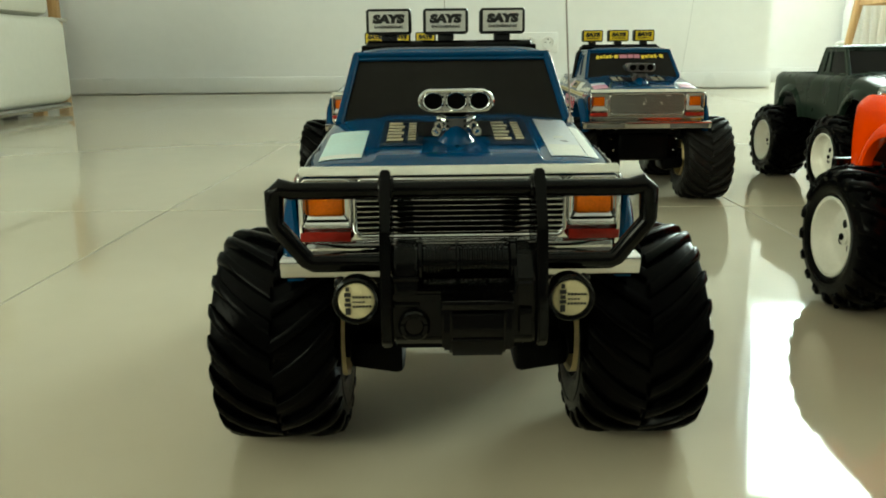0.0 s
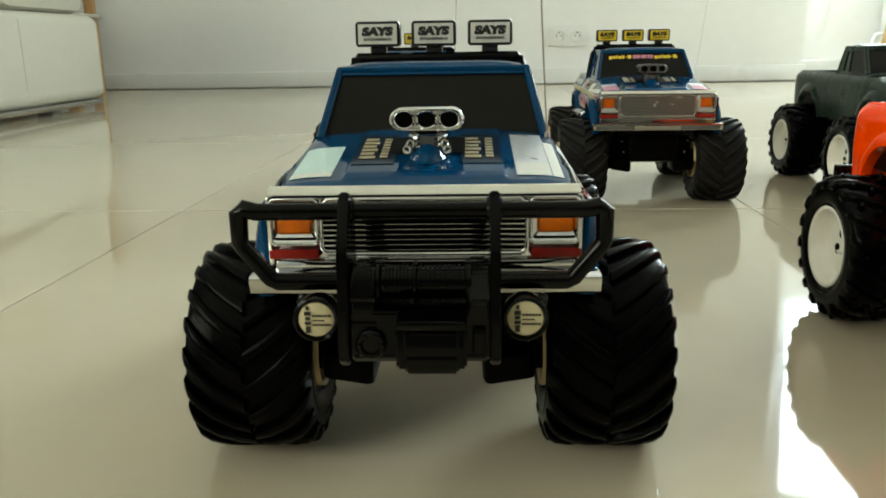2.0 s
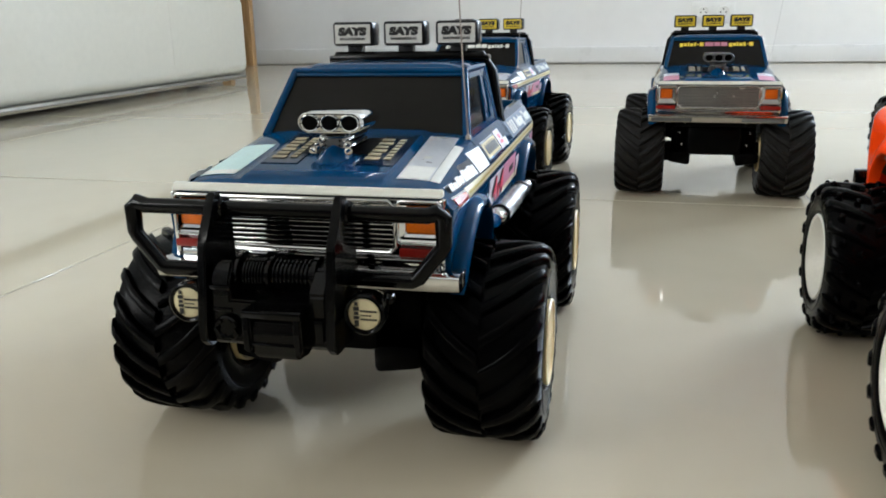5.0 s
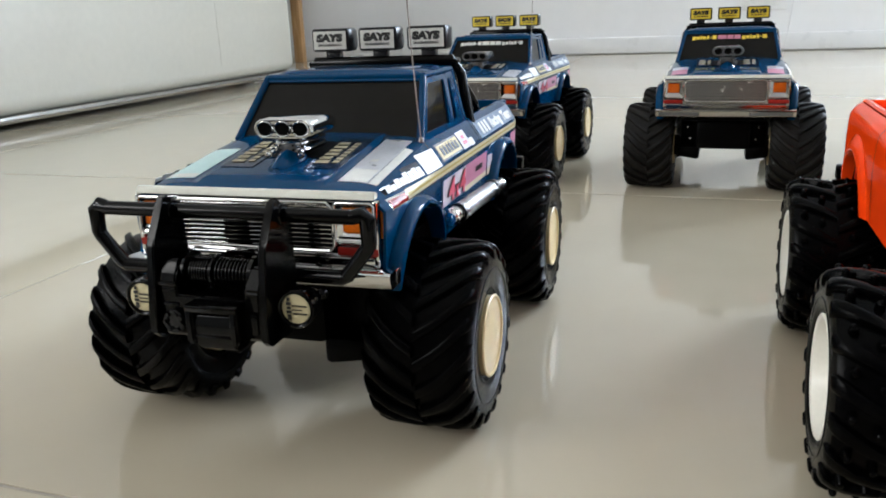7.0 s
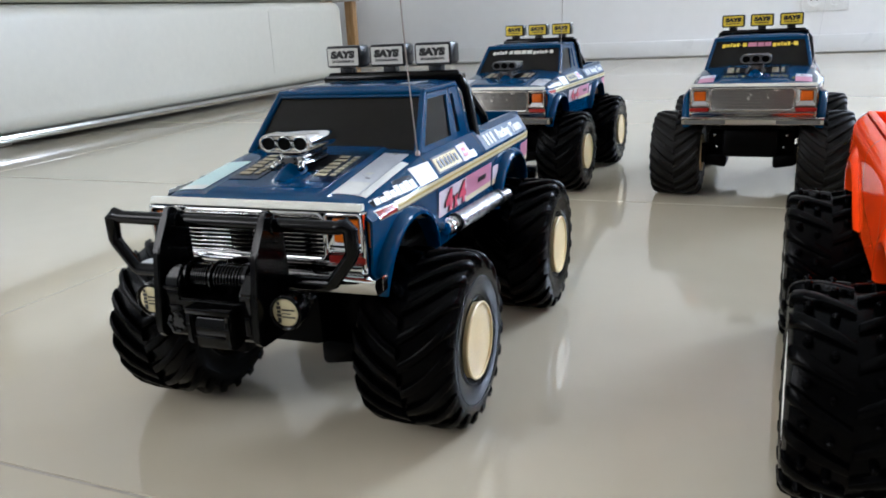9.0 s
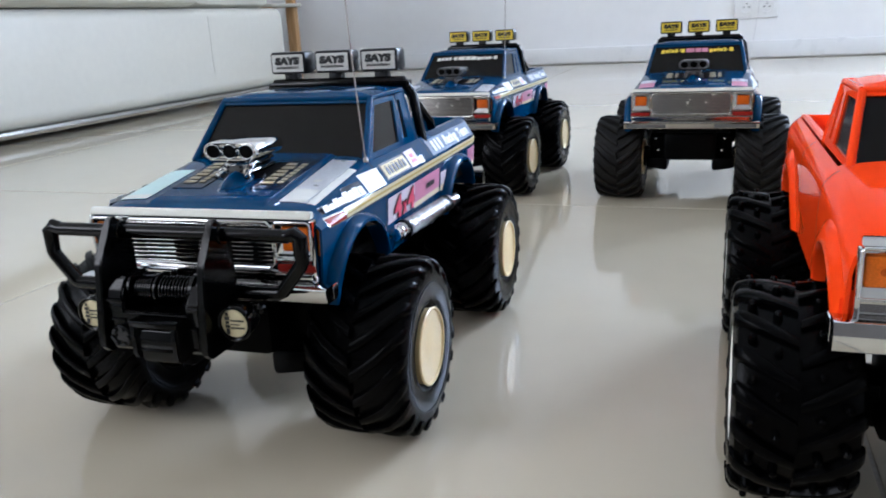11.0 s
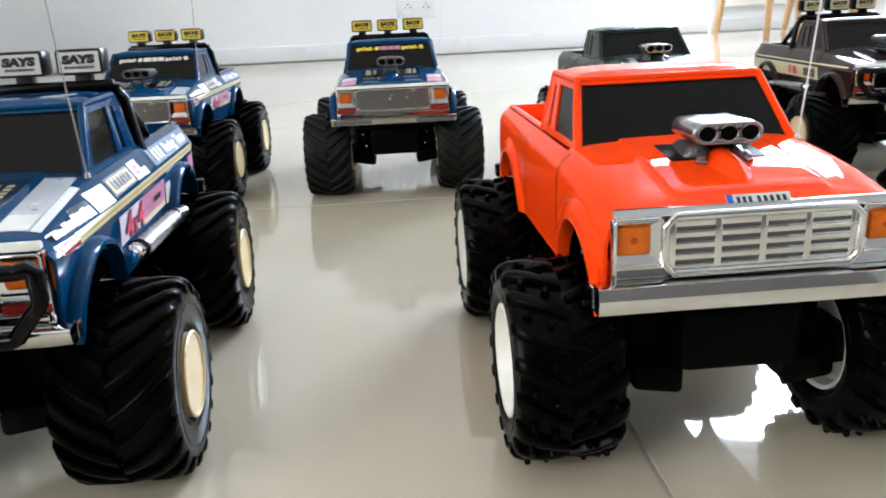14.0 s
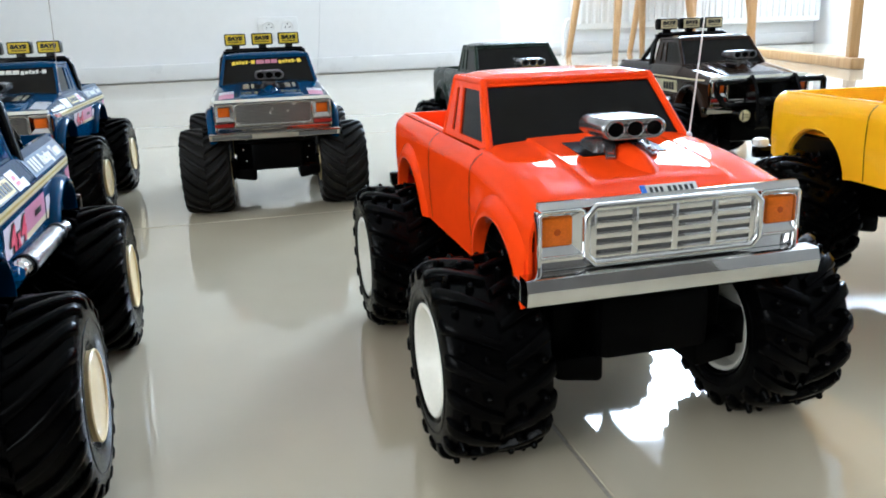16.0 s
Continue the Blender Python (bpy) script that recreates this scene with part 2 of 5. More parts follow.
def quad_at(q, u, v):
    return lerp(lerp(q[0], q[1], u), lerp(q[3], q[2], u), v)


def inner_quad(q, u0, u1, v0, v1):
    return [quad_at(q, u0, v0), quad_at(q, u1, v0), quad_at(q, u1, v1), quad_at(q, u0, v1)]


def plate(q, t, bm=None):
    """A thin sheet over four points, t thick along its normal."""
    bm = bm or bmesh.new()
    p = [Vector(c) for c in q]
    n = (p[1] - p[0]).cross(p[3] - p[0]).normalized() * t
    lo, hi = [bm.verts.new(c) for c in p], [bm.verts.new(c + n) for c in p]
    bm.faces.new(lo[::-1])
    bm.faces.new(hi)
    for j in range(4):
        m = (j + 1) % 4
        bm.faces.new((lo[j], lo[m], hi[m], hi[j]))
    return bm


def lettering(name, words, mat, parent, quad, lift=0.4, thick=0.3, label="", shear=0.0, bold=0.03):
    """Words stretched over four points, lower left first."""
    cu = bpy.data.curves.new(name, "FONT")
    cu.body, cu.size, cu.align_x, cu.align_y, cu.shear, cu.offset = words, 1.0, "LEFT", "BOTTOM_BASELINE", shear, bold
    cu.resolution_u = 3
    ob = bpy.data.objects.new(name, cu)
    me = bpy.data.meshes.new_from_object(ob)
    bpy.data.objects.remove(ob)
    bm = bmesh.new()
    bm.from_mesh(me)
    bpy.data.meshes.remove(me)
    xs, ys = [v.co.x for v in bm.verts], [v.co.y for v in bm.verts]
    x0, x1, y0, y1 = min(xs), max(xs), min(ys), max(ys)
    q = [Vector(c) for c in quad]
    n = (q[1] - q[0]).cross(q[3] - q[0]).normalized()
    for v in bm.verts:
        v.co = Vector(quad_at(quad, (v.co.x - x0) / (x1 - x0), (v.co.y - y0) / (y1 - y0))) + n * lift
    ret = bmesh.ops.extrude_face_region(bm, geom=bm.faces[:])
    bmesh.ops.translate(bm, vec=n * thick, verts=[g for g in ret["geom"] if isinstance(g, bmesh.types.BMVert)])
    return part(name, bm, mat, parent, label)


def bars(name, mat, parent, quad, cells, lift=0.4, thick=0.3, label=""):
    """Plain printed bars: cells of (u0, u1, v0, v1) over four points."""
    bm = bmesh.new()
    q = [Vector(c) for c in quad]
    n = (q[1] - q[0]).cross(q[3] - q[0]).normalized() * lift
    for u0, u1, v0, v1 in cells:
        plate([Vector(p) + n for p in inner_quad(quad, u0, u1, v0, v1)], thick, bm)
    return part(name, bm, mat, parent, label)


# ---- truck parts ----
REAR = 272.0
R_TYRE = 71.0


def tyre_bm(studded):
    bm = bmesh.new()
    base = [(-35, 33), (-39, 35), (-42.0, 40), (-43.2, 48), (-42.8, 57), (-40.5, 62.5), (-36, 64.8), (-20, 65.8), (0, 66), (20, 65.8), (36, 64.8), (40.5, 62.5), (42.8, 57), (43.2, 48), (42.0, 40), (39, 35), (35, 33), (30, 31), (0, 30), (-30, 31)]
    hole = 6.5 if studded else -2.5
    base = [(x, r + hole if r < 36 else r + hole * 0.6 if r < 45 else r) for x, r in base]
    lathe(bm, base, (0, 0, 0), "X", 64, closed=True)
    # raised rings on the side walls, and the mould line round the tread
    for s in (-1, 1):
        for r0, r1, x in ((51.5, 49.5, 43.6), (37.5 + hole * 0.8, 35.5 + hole * 0.8, 41.0)):
            lathe(bm, [(s * (x - 1.2), r0), (s * x, r0 - 0.6), (s * x, r1 + 0.6), (s * (x - 1.2), r1)], (0, 0, 0), "X", 56, closed=True)
    lathe(bm, [(-0.5, 65.5), (-0.5, 66.8), (0.5, 66.8), (0.5, 65.5)], (0, 0, 0), "X", 64, closed=True)
    count = 17 if studded else 20
    stations = [(0.6, 0.0, R_TYRE - 0.3, 4.3), (12, 0.10, R_TYRE, 4.2), (24, 0.23, R_TYRE - 0.2, 4.3), (34, 0.37, R_TYRE - 1.2, 4.6), (39.5, 0.46, R_TYRE - 3.2, 4.7), (42.6, 0.51, 63.5, 4.4), (43.4, 0.525, 59.5, 3.4)]
    if studded:
        stations = [(0.8, 0.0, R_TYRE - 1.0, 3.4), (12, 0.07, R_TYRE - 0.3, 3.9), (24, 0.15, R_TYRE - 0.2, 4.6), (34, 0.23, R_TYRE - 1.2, 5.2), (40.5, 0.28, R_TYRE - 3.4, 5.4), (43.6, 0.30, 64, 4.8), (44.2, 0.305, 60, 3.6)]
    for i in range(count):
        for s in (-1, 1):
            a0 = 2 * math.pi * (i + (0.5 if s > 0 else 0)) / count
            rows = []
            for x, da, r, w in stations:
                h = w / R_TYRE
                lowr = min(r - 4.5, 64.0) if x < 38 else r - 5
                lowx = min(x, 40)
                ring = []
                for rr, aa, xx in ((lowr, -h * 1.3, lowx), (r - 2.2, -h * 1.08, x), (r - 0.6, -h * 0.9, x), (r, -h * 0.55, x), (r, h * 0.55, x), (r - 0.6, h * 0.9, x), (r - 2.2, h * 1.08, x), (lowr, h * 1.3, lowx)):
                    a = a0 + da + aa
                    ring.append(bm.verts.new((s * xx, -rr * math.cos(a), rr * math.sin(a))))
                rows.append(ring)
            for p, q in zip(rows, rows[1:]):
                for j in range(7):
                    bm.faces.new((p[j], p[j + 1], q[j + 1], q[j]))
            bm.faces.new(rows[0])
            bm.faces.new(rows[-1][::-1])
            if studded:
                for x, da in ((14, 0.085 + 0.185), (31, 0.205 + 0.185)):
                    m = Matrix.Rotation(-(a0 + da), 4, "X") @ Matrix.Translation((s * x, -68.3, 0)) @ Matrix.Rotation(radians(90), 4, "X")
                    bmesh.ops.create_cone(bm, cap_ends=True, segments=10, radius1=3.6, radius2=2.6, depth=6.4, matrix=m)
                    bmesh.ops.create_cone(bm, cap_ends=True, segments=10, radius1=2.6, radius2=1.3, depth=1.2, matrix=m @ Matrix.Translation((0, 0, 3.8)))
    bmesh.ops.scale(bm, vec=(0.84 if studded else 0.915, 1, 1), verts=bm.verts)
    return bm


def rim_bm(s, plain):
    """A dished rim; s: the side of the truck."""
    bm = bmesh.new()
    if plain:
        prof = [(20, 31), (37, 32.4), (39.5, 33.6), (40.5, 32.6), (40.3, 31.4), (39.0, 30.8), (38.4, 24), (38.8, 12), (39.2, 0.6)]
    else:
        prof = [(20, 31), (37, 32.4), (41.5, 34), (42.5, 33), (41.5, 31), (38, 29.6), (30, 27.4), (22.5, 24.6), (21, 22.5), (20.5, 10), (22, 7.8), (25.8, 7.2), (26.4, 6), (26.4, 0.6)]
    if not plain:
        prof = [(a * 0.83, r * 1.19 if r > 20 else r) for a, r in prof]
    inner = [(-22, 0.6), (-24, 29), (-38, 30.5), (-40, 33), (-38, 33.5), (-20, 31)]
    inner = [(a, r * 0.92) for a, r in inner] if plain else [(a * 0.82, r * 1.16) for a, r in inner]
    if plain:
        prof = [(a, r * 0.92) for a, r in prof]
    lathe(bm, [(s * a, r) for a, r in inner + prof], (0, 0, 0), "X", 40)
    return bm


def rim_holes_bm(s):
    bm = bmesh.new()
    for i in range(4):
        a = math.pi * (0.25 + 0.5 * i)
        lathe(bm, [(s * 16.4, 4.6), (s * 17.5, 4.6), (s * 17.5, 4.1)], (0, 13.0 * math.cos(a), 13.0 * math.sin(a)), "X", 16)
    lathe(bm, [(s * 21.4, 3.4), (s * 24.0, 3.4), (s * 24.4, 2.6)], (0, 0, 0), "X", 6)
    return bm


MESH = {}


def shared(key, build, mat):
    if key not in MESH:
        MESH[key] = put_mesh(key, build(), mat, K)
    return MESH[key]


def wheel(truck, x, y, kind, rubber, rim, plain):
    s = 1 if x > 0 else -1
    tyre = new("tyre", shared("tyre_" + kind + rubber.name, lambda: tyre_bm(kind == "studded"), rubber))
    tyre.parent = truck
    tyre.matrix_basis = pose(x * K, y * K, R_TYRE * K, random.uniform(0, 18))
    r = new("rim", shared("rim_%s_%d_%d" % (rim.name, s, plain), lambda: rim_bm(s, plain), rim))
    r.parent = tyre
    tagged(r, "cream moulded plastic rim" if rim is CREAM else "white moulded plastic rim")
    if not plain:
        h = new("hub_holes", shared("hub_holes_%d" % s, lambda: rim_holes_bm(s), CHASSIS))
        h.parent = tyre


SHAPE = {"soft": False}  # the plain plastic bodies have rounded shoulders in place of a crease


def top_z(y):
    if y < 68:
        crown = 2.6 * math.sin(math.pi * (y + 57) / 125) if SHAPE["soft"] else 0.0
        return 180 + (y + 57) / 125 * 18 + max(0.0, crown)
    return 198.0


def belt_z(y):
    """The crease along the body's side, below the sloping shoulder."""
    return 171.5 + min(125.0, max(0.0, y + 57)) / 125 * 6.5


def body_half(y, z):
    t, b = top_z(y), belt_z(y)
    if SHAPE["soft"]:
        q = min(1.0, max(0.0, (t - z) / 15.0))
        w = 88.5 + 9.5 * (1 - (1 - q) ** 2.4) + 2.0 * math.sin(math.pi * min(1.0, max(0.0, (t - z) / 75.0)))
        return w - (2.5 * ((-10 - y) / 47) ** 2 if y < -10 else 4 * ((y - 330) / 28) ** 2 if y > 330 else 0.0)
    top = 90 - 4.0 * min(1.0, max(0.0, (y + 57) / 117))
    w = top if z >= t else top + (100 - top) * ((t - z) / (t - b)) ** 0.85 if z > b else 100 - 4.5 * (min(60.0, b - z) / 60) ** 1.5
    if y < -10:
        w -= 2 * ((-10 - y) / 47) ** 2
    if y > 330:
        w -= 4 * ((y - 330) / 28) ** 2
    return w


def low_z(y):
    z = 117.0
    for yc in (0.0, REAR):
        d = abs(y - yc)
        if d < 52:
            z = max(z, 112 + math.sqrt(52 * 52 - d * d))
    return z


def body_side_bm(s):
    bm = bmesh.new()
    ys = [-57, -54.5, -52]
    ys += [-52 * math.cos(math.pi * i / 20) for i in range(1, 20)]
    ys += [52, 60, 70, 90, 120, 150, 180, 189]
    ys += [REAR - 52 * math.cos(math.pi * i / 20) for i in range(0, 21)]
    ys += [330, 338, 346, 352, 356, 358]
    rows = []
    for y in ys:
        lo, hi = low_z(y), top_z(y)
        b = max(belt_z(y), lo + 1)
        zs = [lo + (b - lo) * j / 6 for j in range(7)] + [b + (hi - b) * (j / 8) ** 0.8 for j in range(1, 9)]
        rows.append([(s * body_half(y, z), y, z) for z in zs])
    sheet(bm, rows)
    thicken(bm, 2.2)
    return bm


def flare_bm(s, yc, soft, slim=False):
    bm = bmesh.new()
    rows = []
    prof = [(-4, 57.5), (2.5, 58), (8.5, 56.5), (11.5, 53.5), (11.8, 51), (9, 49.8), (-4, 49.8)]
    if soft:
        prof = [(-4, 74), (0.0, 69.5), (3.6, 64.5), (6.6, 59), (8.2, 54), (7.8, 51.2), (5.5, 50), (-4, 50)]
    if slim:
        prof = [(-4, 60), (-0.5, 58.5), (1.2, 56.5), (2.0, 54), (2.0, 52), (1.2, 50.6), (-4, 50)]
    for i in range(25):
        a = math.pi * (0.02 + 0.96 * i / 24)
        row = []
        for dx, r in prof:
            y, z = min(max(yc - r * math.cos(a), -54.0), 354.0), 112 + r * math.sin(a)
            fade = 0.45 + 0.55 * max(0.0, math.sin(min(max(a, 0.0), math.pi))) ** 0.5
            row.append((s * (96.5 + dx * fade), y, z))
        rows.append(row + row[:1])
    sheet(bm, rows)
    bmesh.ops.remove_doubles(bm, verts=bm.verts, dist=0.01)
    return bm


def hood_top(x, y):
    """The height of the hood: nearly flat, rounded off at its edges, with a raised middle panel."""
    ye = max(y, -57)
    u = min(1.0, abs(x) / body_half(ye, top_z(ye)))
    step = 1.5 * min(1.0, max(0.0, (51 - abs(x)) / 2.0)) * min(1.0, max(0.0, (y + 47) / 5))
    return top_z(ye) + 3.4 * (1 - u ** 12) + (2.4 if SHAPE["soft"] else 0.8) * (1 - u * u) + step


def hood_bm():
    bm = bmesh.new()
    ys = [-58.5, -58, -56, -52, -47, -44.5, -42, -30, -15, 0, 15, 30, 45, 60, 74]
    us = sorted({math.sin(math.pi / 2 * j / 16) for j in range(-16, 17)} | {k / 90.0 for k in (-52, -51, -50, -49, -48, 48, 49, 50, 51, 52)})
    rows = []
    for y in ys:
        ye = max(y, -57)
        w = body_half(ye, top_z(ye))
        drop = {-58.5: 5.0, -58: 3.4, -56: 1.8, -52: 0.6, -47: 0.15}.get(y, 0.0)
        rows.append([(w * u, y, hood_top(w * u, y) - drop) for u in us])
    sheet(bm, rows)
    thicken(bm, 2.0)
    return bm


CAB = dict(fbl=(-84, 64, 197.5), fbr=(84, 64, 197.5), rbl=(-85, 189, 197.5), rbr=(85, 189, 197.5),
           ftl=(-74, 108, 246), ftr=(74, 108, 246), rtl=(-75, 184, 246), rtr=(75, 184, 246))
SCREEN = [CAB["fbl"], CAB["fbr"], CAB["ftr"], CAB["ftl"]]
SIDE_R = [CAB["fbr"], CAB["rbr"], CAB["rtr"], CAB["ftr"]]
SIDE_L = [CAB["rbl"], CAB["fbl"], CAB["ftl"], CAB["rtl"]]
BACK = [CAB["rbr"], CAB["rbl"], CAB["rtl"], CAB["rtr"]]


def cab_bm():
    bm = bmesh.new()
    frame_panel(bm, SCREEN, inner_quad(SCREEN, 0.028, 0.972, 0.03, 0.925), (0, 2.5, -1.5))
    frame_panel(bm, BACK, inner_quad(BACK, 0.10, 0.90, 0.30, 0.86), (0, -2.5, 0))
    for q, s in ((SIDE_R, 1), (SIDE_L, -1)):
        a, c = (0.0, 0.70) if s > 0 else (0.30, 1.0)
        frame_panel(bm, inner_quad(q, a, c, 0, 1), inner_quad(q, *((0.10, 0.62) if s > 0 else (0.38, 0.90)), 0.10, 0.86), (-2.5 * s, 0, 0))
        a, c = (0.70, 1.0) if s > 0 else (0.0, 0.30)
        frame_panel(bm, inner_quad(q, a, c, 0, 1), inner_quad(q, *((0.74, 0.82) if s > 0 else (0.18, 0.26)), 0.12, 0.84), (-2.5 * s, 0, 0))
    n = 20
    rows = []
    for i in range(n + 1):
        v = i / n
        rows.append([tuple(Vector(quad_at([CAB["ftl"], CAB["ftr"], CAB["rtr"], CAB["rtl"]], j / n, v)) + Vector((0, 0, 5.5 * (1 - (2 * j / n - 1) ** 8) * min(1, v * 6 + 0.1) * min(1, (1 - v) * 8)))) for j in range(n + 1)])
    sheet(bm, rows)
    bmesh.ops.remove_doubles(bm, verts=bm.verts, dist=0.05)
    return bm


def window_panes(truck, glass):
    for q, u in ((SCREEN, (0.023, 0.977, 0.02, 0.935)),):
        inn = [Vector(p) + Vector((0, 2.1, -1.2)) for p in inner_quad(q, *u)]
        part("windscreen", plate(inn, 0.5), glass, truck, "smoked dark plastic windscreen")
    inn = [Vector(p) + Vector((0, -2.1, 0)) for p in inner_quad(BACK, 0.09, 0.91, 0.29, 0.87)]
    part("rear_window", plate(inn, 0.5), glass, truck, "smoked dark plastic window")
    for q, s, us in ((SIDE_R, 1, ((0.09, 0.63), (0.735, 0.825))), (SIDE_L, -1, ((0.37, 0.91), (0.175, 0.265)))):
        for u0, u1 in us:
            inn = [Vector(p) + Vector((-2.1 * s, 0, 0)) for p in inner_quad(q, u0, u1, 0.09, 0.87)]
            part("side_window", plate(inn, 0.5), glass, truck, "smoked dark plastic window")


def bed_bm():
    bm = bmesh.new()
    zt = 198.0
    for s in (-1, 1):
        sheet(bm, [[(s * 86.0, y, zt), (s * 84, y, zt + 1.5), (s * 80, y, zt + 1.2), (s * 78, y, zt - 1.5), (s * 77.5, y, 152)] for y in (189, 220, 260, 300, 340, 351)])
    sheet(bm, [[(x, y, 152) for x in (-77.5, -40, 0, 40, 77.5)] for y in (189, 270, 351)])
    for y0, y1 in ((351, 358),):
        box(bm, -86, 86, y0, y1, 120, zt + 0.6, 1.6)
    box(bm, -86, 86, 186.5, 190, 118, 199)
    return bm


def engine(truck, metal):
    """The blower that stands through the hood."""
    if metal is SILVER:
        bm = bmesh.new()
        for v in box(bm, -25, 25, 10, 41, 196, 208):
            if v.co.z > 203:
                v.co.x *= 0.78
                v.co.y = 25 + (v.co.y - 25) * 0.85
        bmesh.ops.bevel(bm, geom=bm.edges[:], offset=1.4, segments=2, affect="EDGES")
        base = part("blower_base", bm, metal, truck, "dull silver cast base")
        part("blower_neck", boxes((-9, 9, 6, 26, 206, 213.5), bevel=0.8), CHASSIS, base, "black neck under the scoop")
        for x in (-15, -7.5, 7.5, 15):
            part("base_rib", boxes((x - 1.4, x + 1.4, 8.6, 14, 198, 206.5), bevel=0.6), metal, base)
        for s in (-1, 1):
            bm = boxes((-3.6, 3.6, -8, 8, -1.3, 1.3), bevel=0.6)
            bmesh.ops.transform(bm, matrix=pose(s * 14.0, 2, 202, 28, 0, s * 24), verts=bm.verts)
            bracket = part("bracket", bm, metal, truck, "silver bracket at the blower's foot")
            bm = boxes((-2.2, 2.2, -2.6, 2.6, 0, 2.6), bevel=0.5)
            bmesh.ops.transform(bm, matrix=pose(s * 14.0, 2, 202, 28, 0, s * 24) @ Matrix.Translation((0, -3.5, 1.0)), verts=bm.verts)
            part("bracket_boss", bm, metal, bracket)
    else:
        # a case with two rounded ribs along each side, a low front plate and a black neck
        bm = bmesh.new()
        prof = []
        for i in range(25):
            h = i / 24
            lobe = abs(math.sin(math.pi * 2 * h)) ** 0.6
            prof.append((10.0 + 4.2 * lobe - 1.5 * h, 198.5 + 11.0 * h))
        outline = prof + [(-x, z) for x, z in reversed(prof)]
        rows = []
        for y, k in ((-1, 0.4), (0, 0.62), (2, 0.84), (5, 0.97), (8, 1.0), (36, 1.0), (40, 0.92), (42, 0.8)):
            rows.append([(x * k, y, 198.5 + (z - 198.5) * (0.5 + 0.5 * k)) for x, z in outline + outline[:1]])
        sheet(bm, rows)
        bmesh.ops.remove_doubles(bm, verts=bm.verts, dist=0.01)
        bmesh.ops.holes_fill(bm, edges=bm.edges[:], sides=0)
        case = part("blower", bm, CHROME if metal is CHROME else DARKCHROME, truck, "chrome blower case with rounded ribs")
        part("blower_neck", boxes((-6.5, 6.5, 1, 24, 208.5, 213.5), bevel=0.8), CHASSIS, case, "black neck under the scoop")
        bm = boxes((-7, 7, -1.6, 0.4, 200.5, 206.5), bevel=0.7)
        part("front_plate", bm, DARKCHROME, case)
        for x, z in ((-5.4, 202.0), (5.4, 202.0), (-5.4, 205.2), (5.4, 205.2)):
            bm = bmesh.new()
            lathe(bm, [(0, 0.9), (-1.2, 0.9), (-1.5, 0.5)], (x, -1.6, z), "Y", 6)
            part("bolt", bm, CHASSIS, case)
    for s in (-1, 1) if metal is not SILVER else ():
        bm = bmesh.new()
        tube(bm, [(s * 13.5, -7, 198.5), (s * 11.5, -2, 201.5), (s * 9, 5, 206)], [1.9, 2.2, 2.2], 14)
        pipe = part("intake_pipe", bm, metal, truck, "bright metal pipe")
        for x, y, z in ((13.0, -6.0, 199.0), (11.2, -1.4, 202.0)):
            bm = bmesh.new()
            lathe(bm, [(-0.9, 1.9), (-0.9, 2.9), (0.9, 2.9), (0.9, 1.9)], (s * x, y, z), "Y", 14)
            part("pipe_collar", bm, metal, pipe)
    # A black sheet on the hood stands for the shade in the opening.
    part("hood_opening", plate(hood_q(-25, 25, 4, 44, 0.5) if metal is not SILVER else hood_q(-33, 33, 6, 44, 0.5), 0.3), CHASSIS, truck, "black sheet for the shaded opening round the blower")
    bm = bmesh.new()
    prof = []
    for y, kx, kz, cz in ((-17, 1.0, 1.0, 218), (-16, 1.04, 1.05, 218), (10, 1.03, 1.03, 218), (27, 1.0, 1.0, 218), (31, 0.93, 0.86, 217.5)):
        ring = []
        for i in range(28):
            a = 2 * math.pi * i / 28
            x = 15.0 * (1 if math.cos(a) > 0.02 else -1 if math.cos(a) < -0.02 else 0) + 8.2 * math.cos(a)
            ring.append((x * kx, y, cz + 8.0 * math.sin(a) * kz))
        prof.append(ring + ring[:1])
    sheet(bm, prof)
    bmesh.ops.remove_doubles(bm, verts=bm.verts, dist=0.02)
    bmesh.ops.holes_fill(bm, edges=bm.edges[:], sides=0)
    # front rim
    ring = []
    for i in range(29):
        a = 2 * math.pi * i / 28
        ring.append((15.0 * (1 if math.cos(a) > 0.02 else -1 if math.cos(a) < -0.02 else 0) + 7.6 * math.cos(a), -17.5, 218 + 7.4 * math.sin(a)))
    tube(bm, ring, 1.0, 6, False)
    squash = Matrix.Translation((0, 11.0, 217)) @ Matrix.Diagonal((1.0, 0.94, 0.86, 1.0)) @ Matrix.Translation((0, 0, -217))
    bmesh.ops.transform(bm, matrix=squash, verts=bm.verts)
    scoop = part("air_scoop", bm, metal, truck, "three-throat air scoop")
    for x in (-14.5, 0, 14.5):
        bm = bmesh.new()
        lathe(bm, [(0, 5.7), (-1.0, 5.7), (-1.0, 4.8)], (x, -16.8, 218), "Y", 18)
        bmesh.ops.transform(bm, matrix=squash, verts=bm.verts)
        part("throat", bm, CHASSIS, scoop, "black intake throat")
        bm = bmesh.new()
        lathe(bm, [(0, 5.6), (-1.8, 5.9), (-2.2, 6.4), (-1.6, 6.9), (0, 7.0)], (x, -16.8, 218), "Y", 20, closed=True)
        bmesh.ops.transform(bm, matrix=squash, verts=bm.verts)
        part("throat_ring", bm, metal, scoop)
    bm = bmesh.new()
    for x in (-7.2, 7.2):
        for dx, dz in ((-1.4, 3), (1.4, 3), (-1.4, -3), (1.4, -3)):
            lathe(bm, [(0, 0.9), (-1.8, 0.9), (-2.0, 0.6)], (x + dx, -17, 218 + dz), "Y", 6)
    bmesh.ops.transform(bm, matrix=squash, verts=bm.verts)
    part("bolts", bm, CHASSIS, scoop)


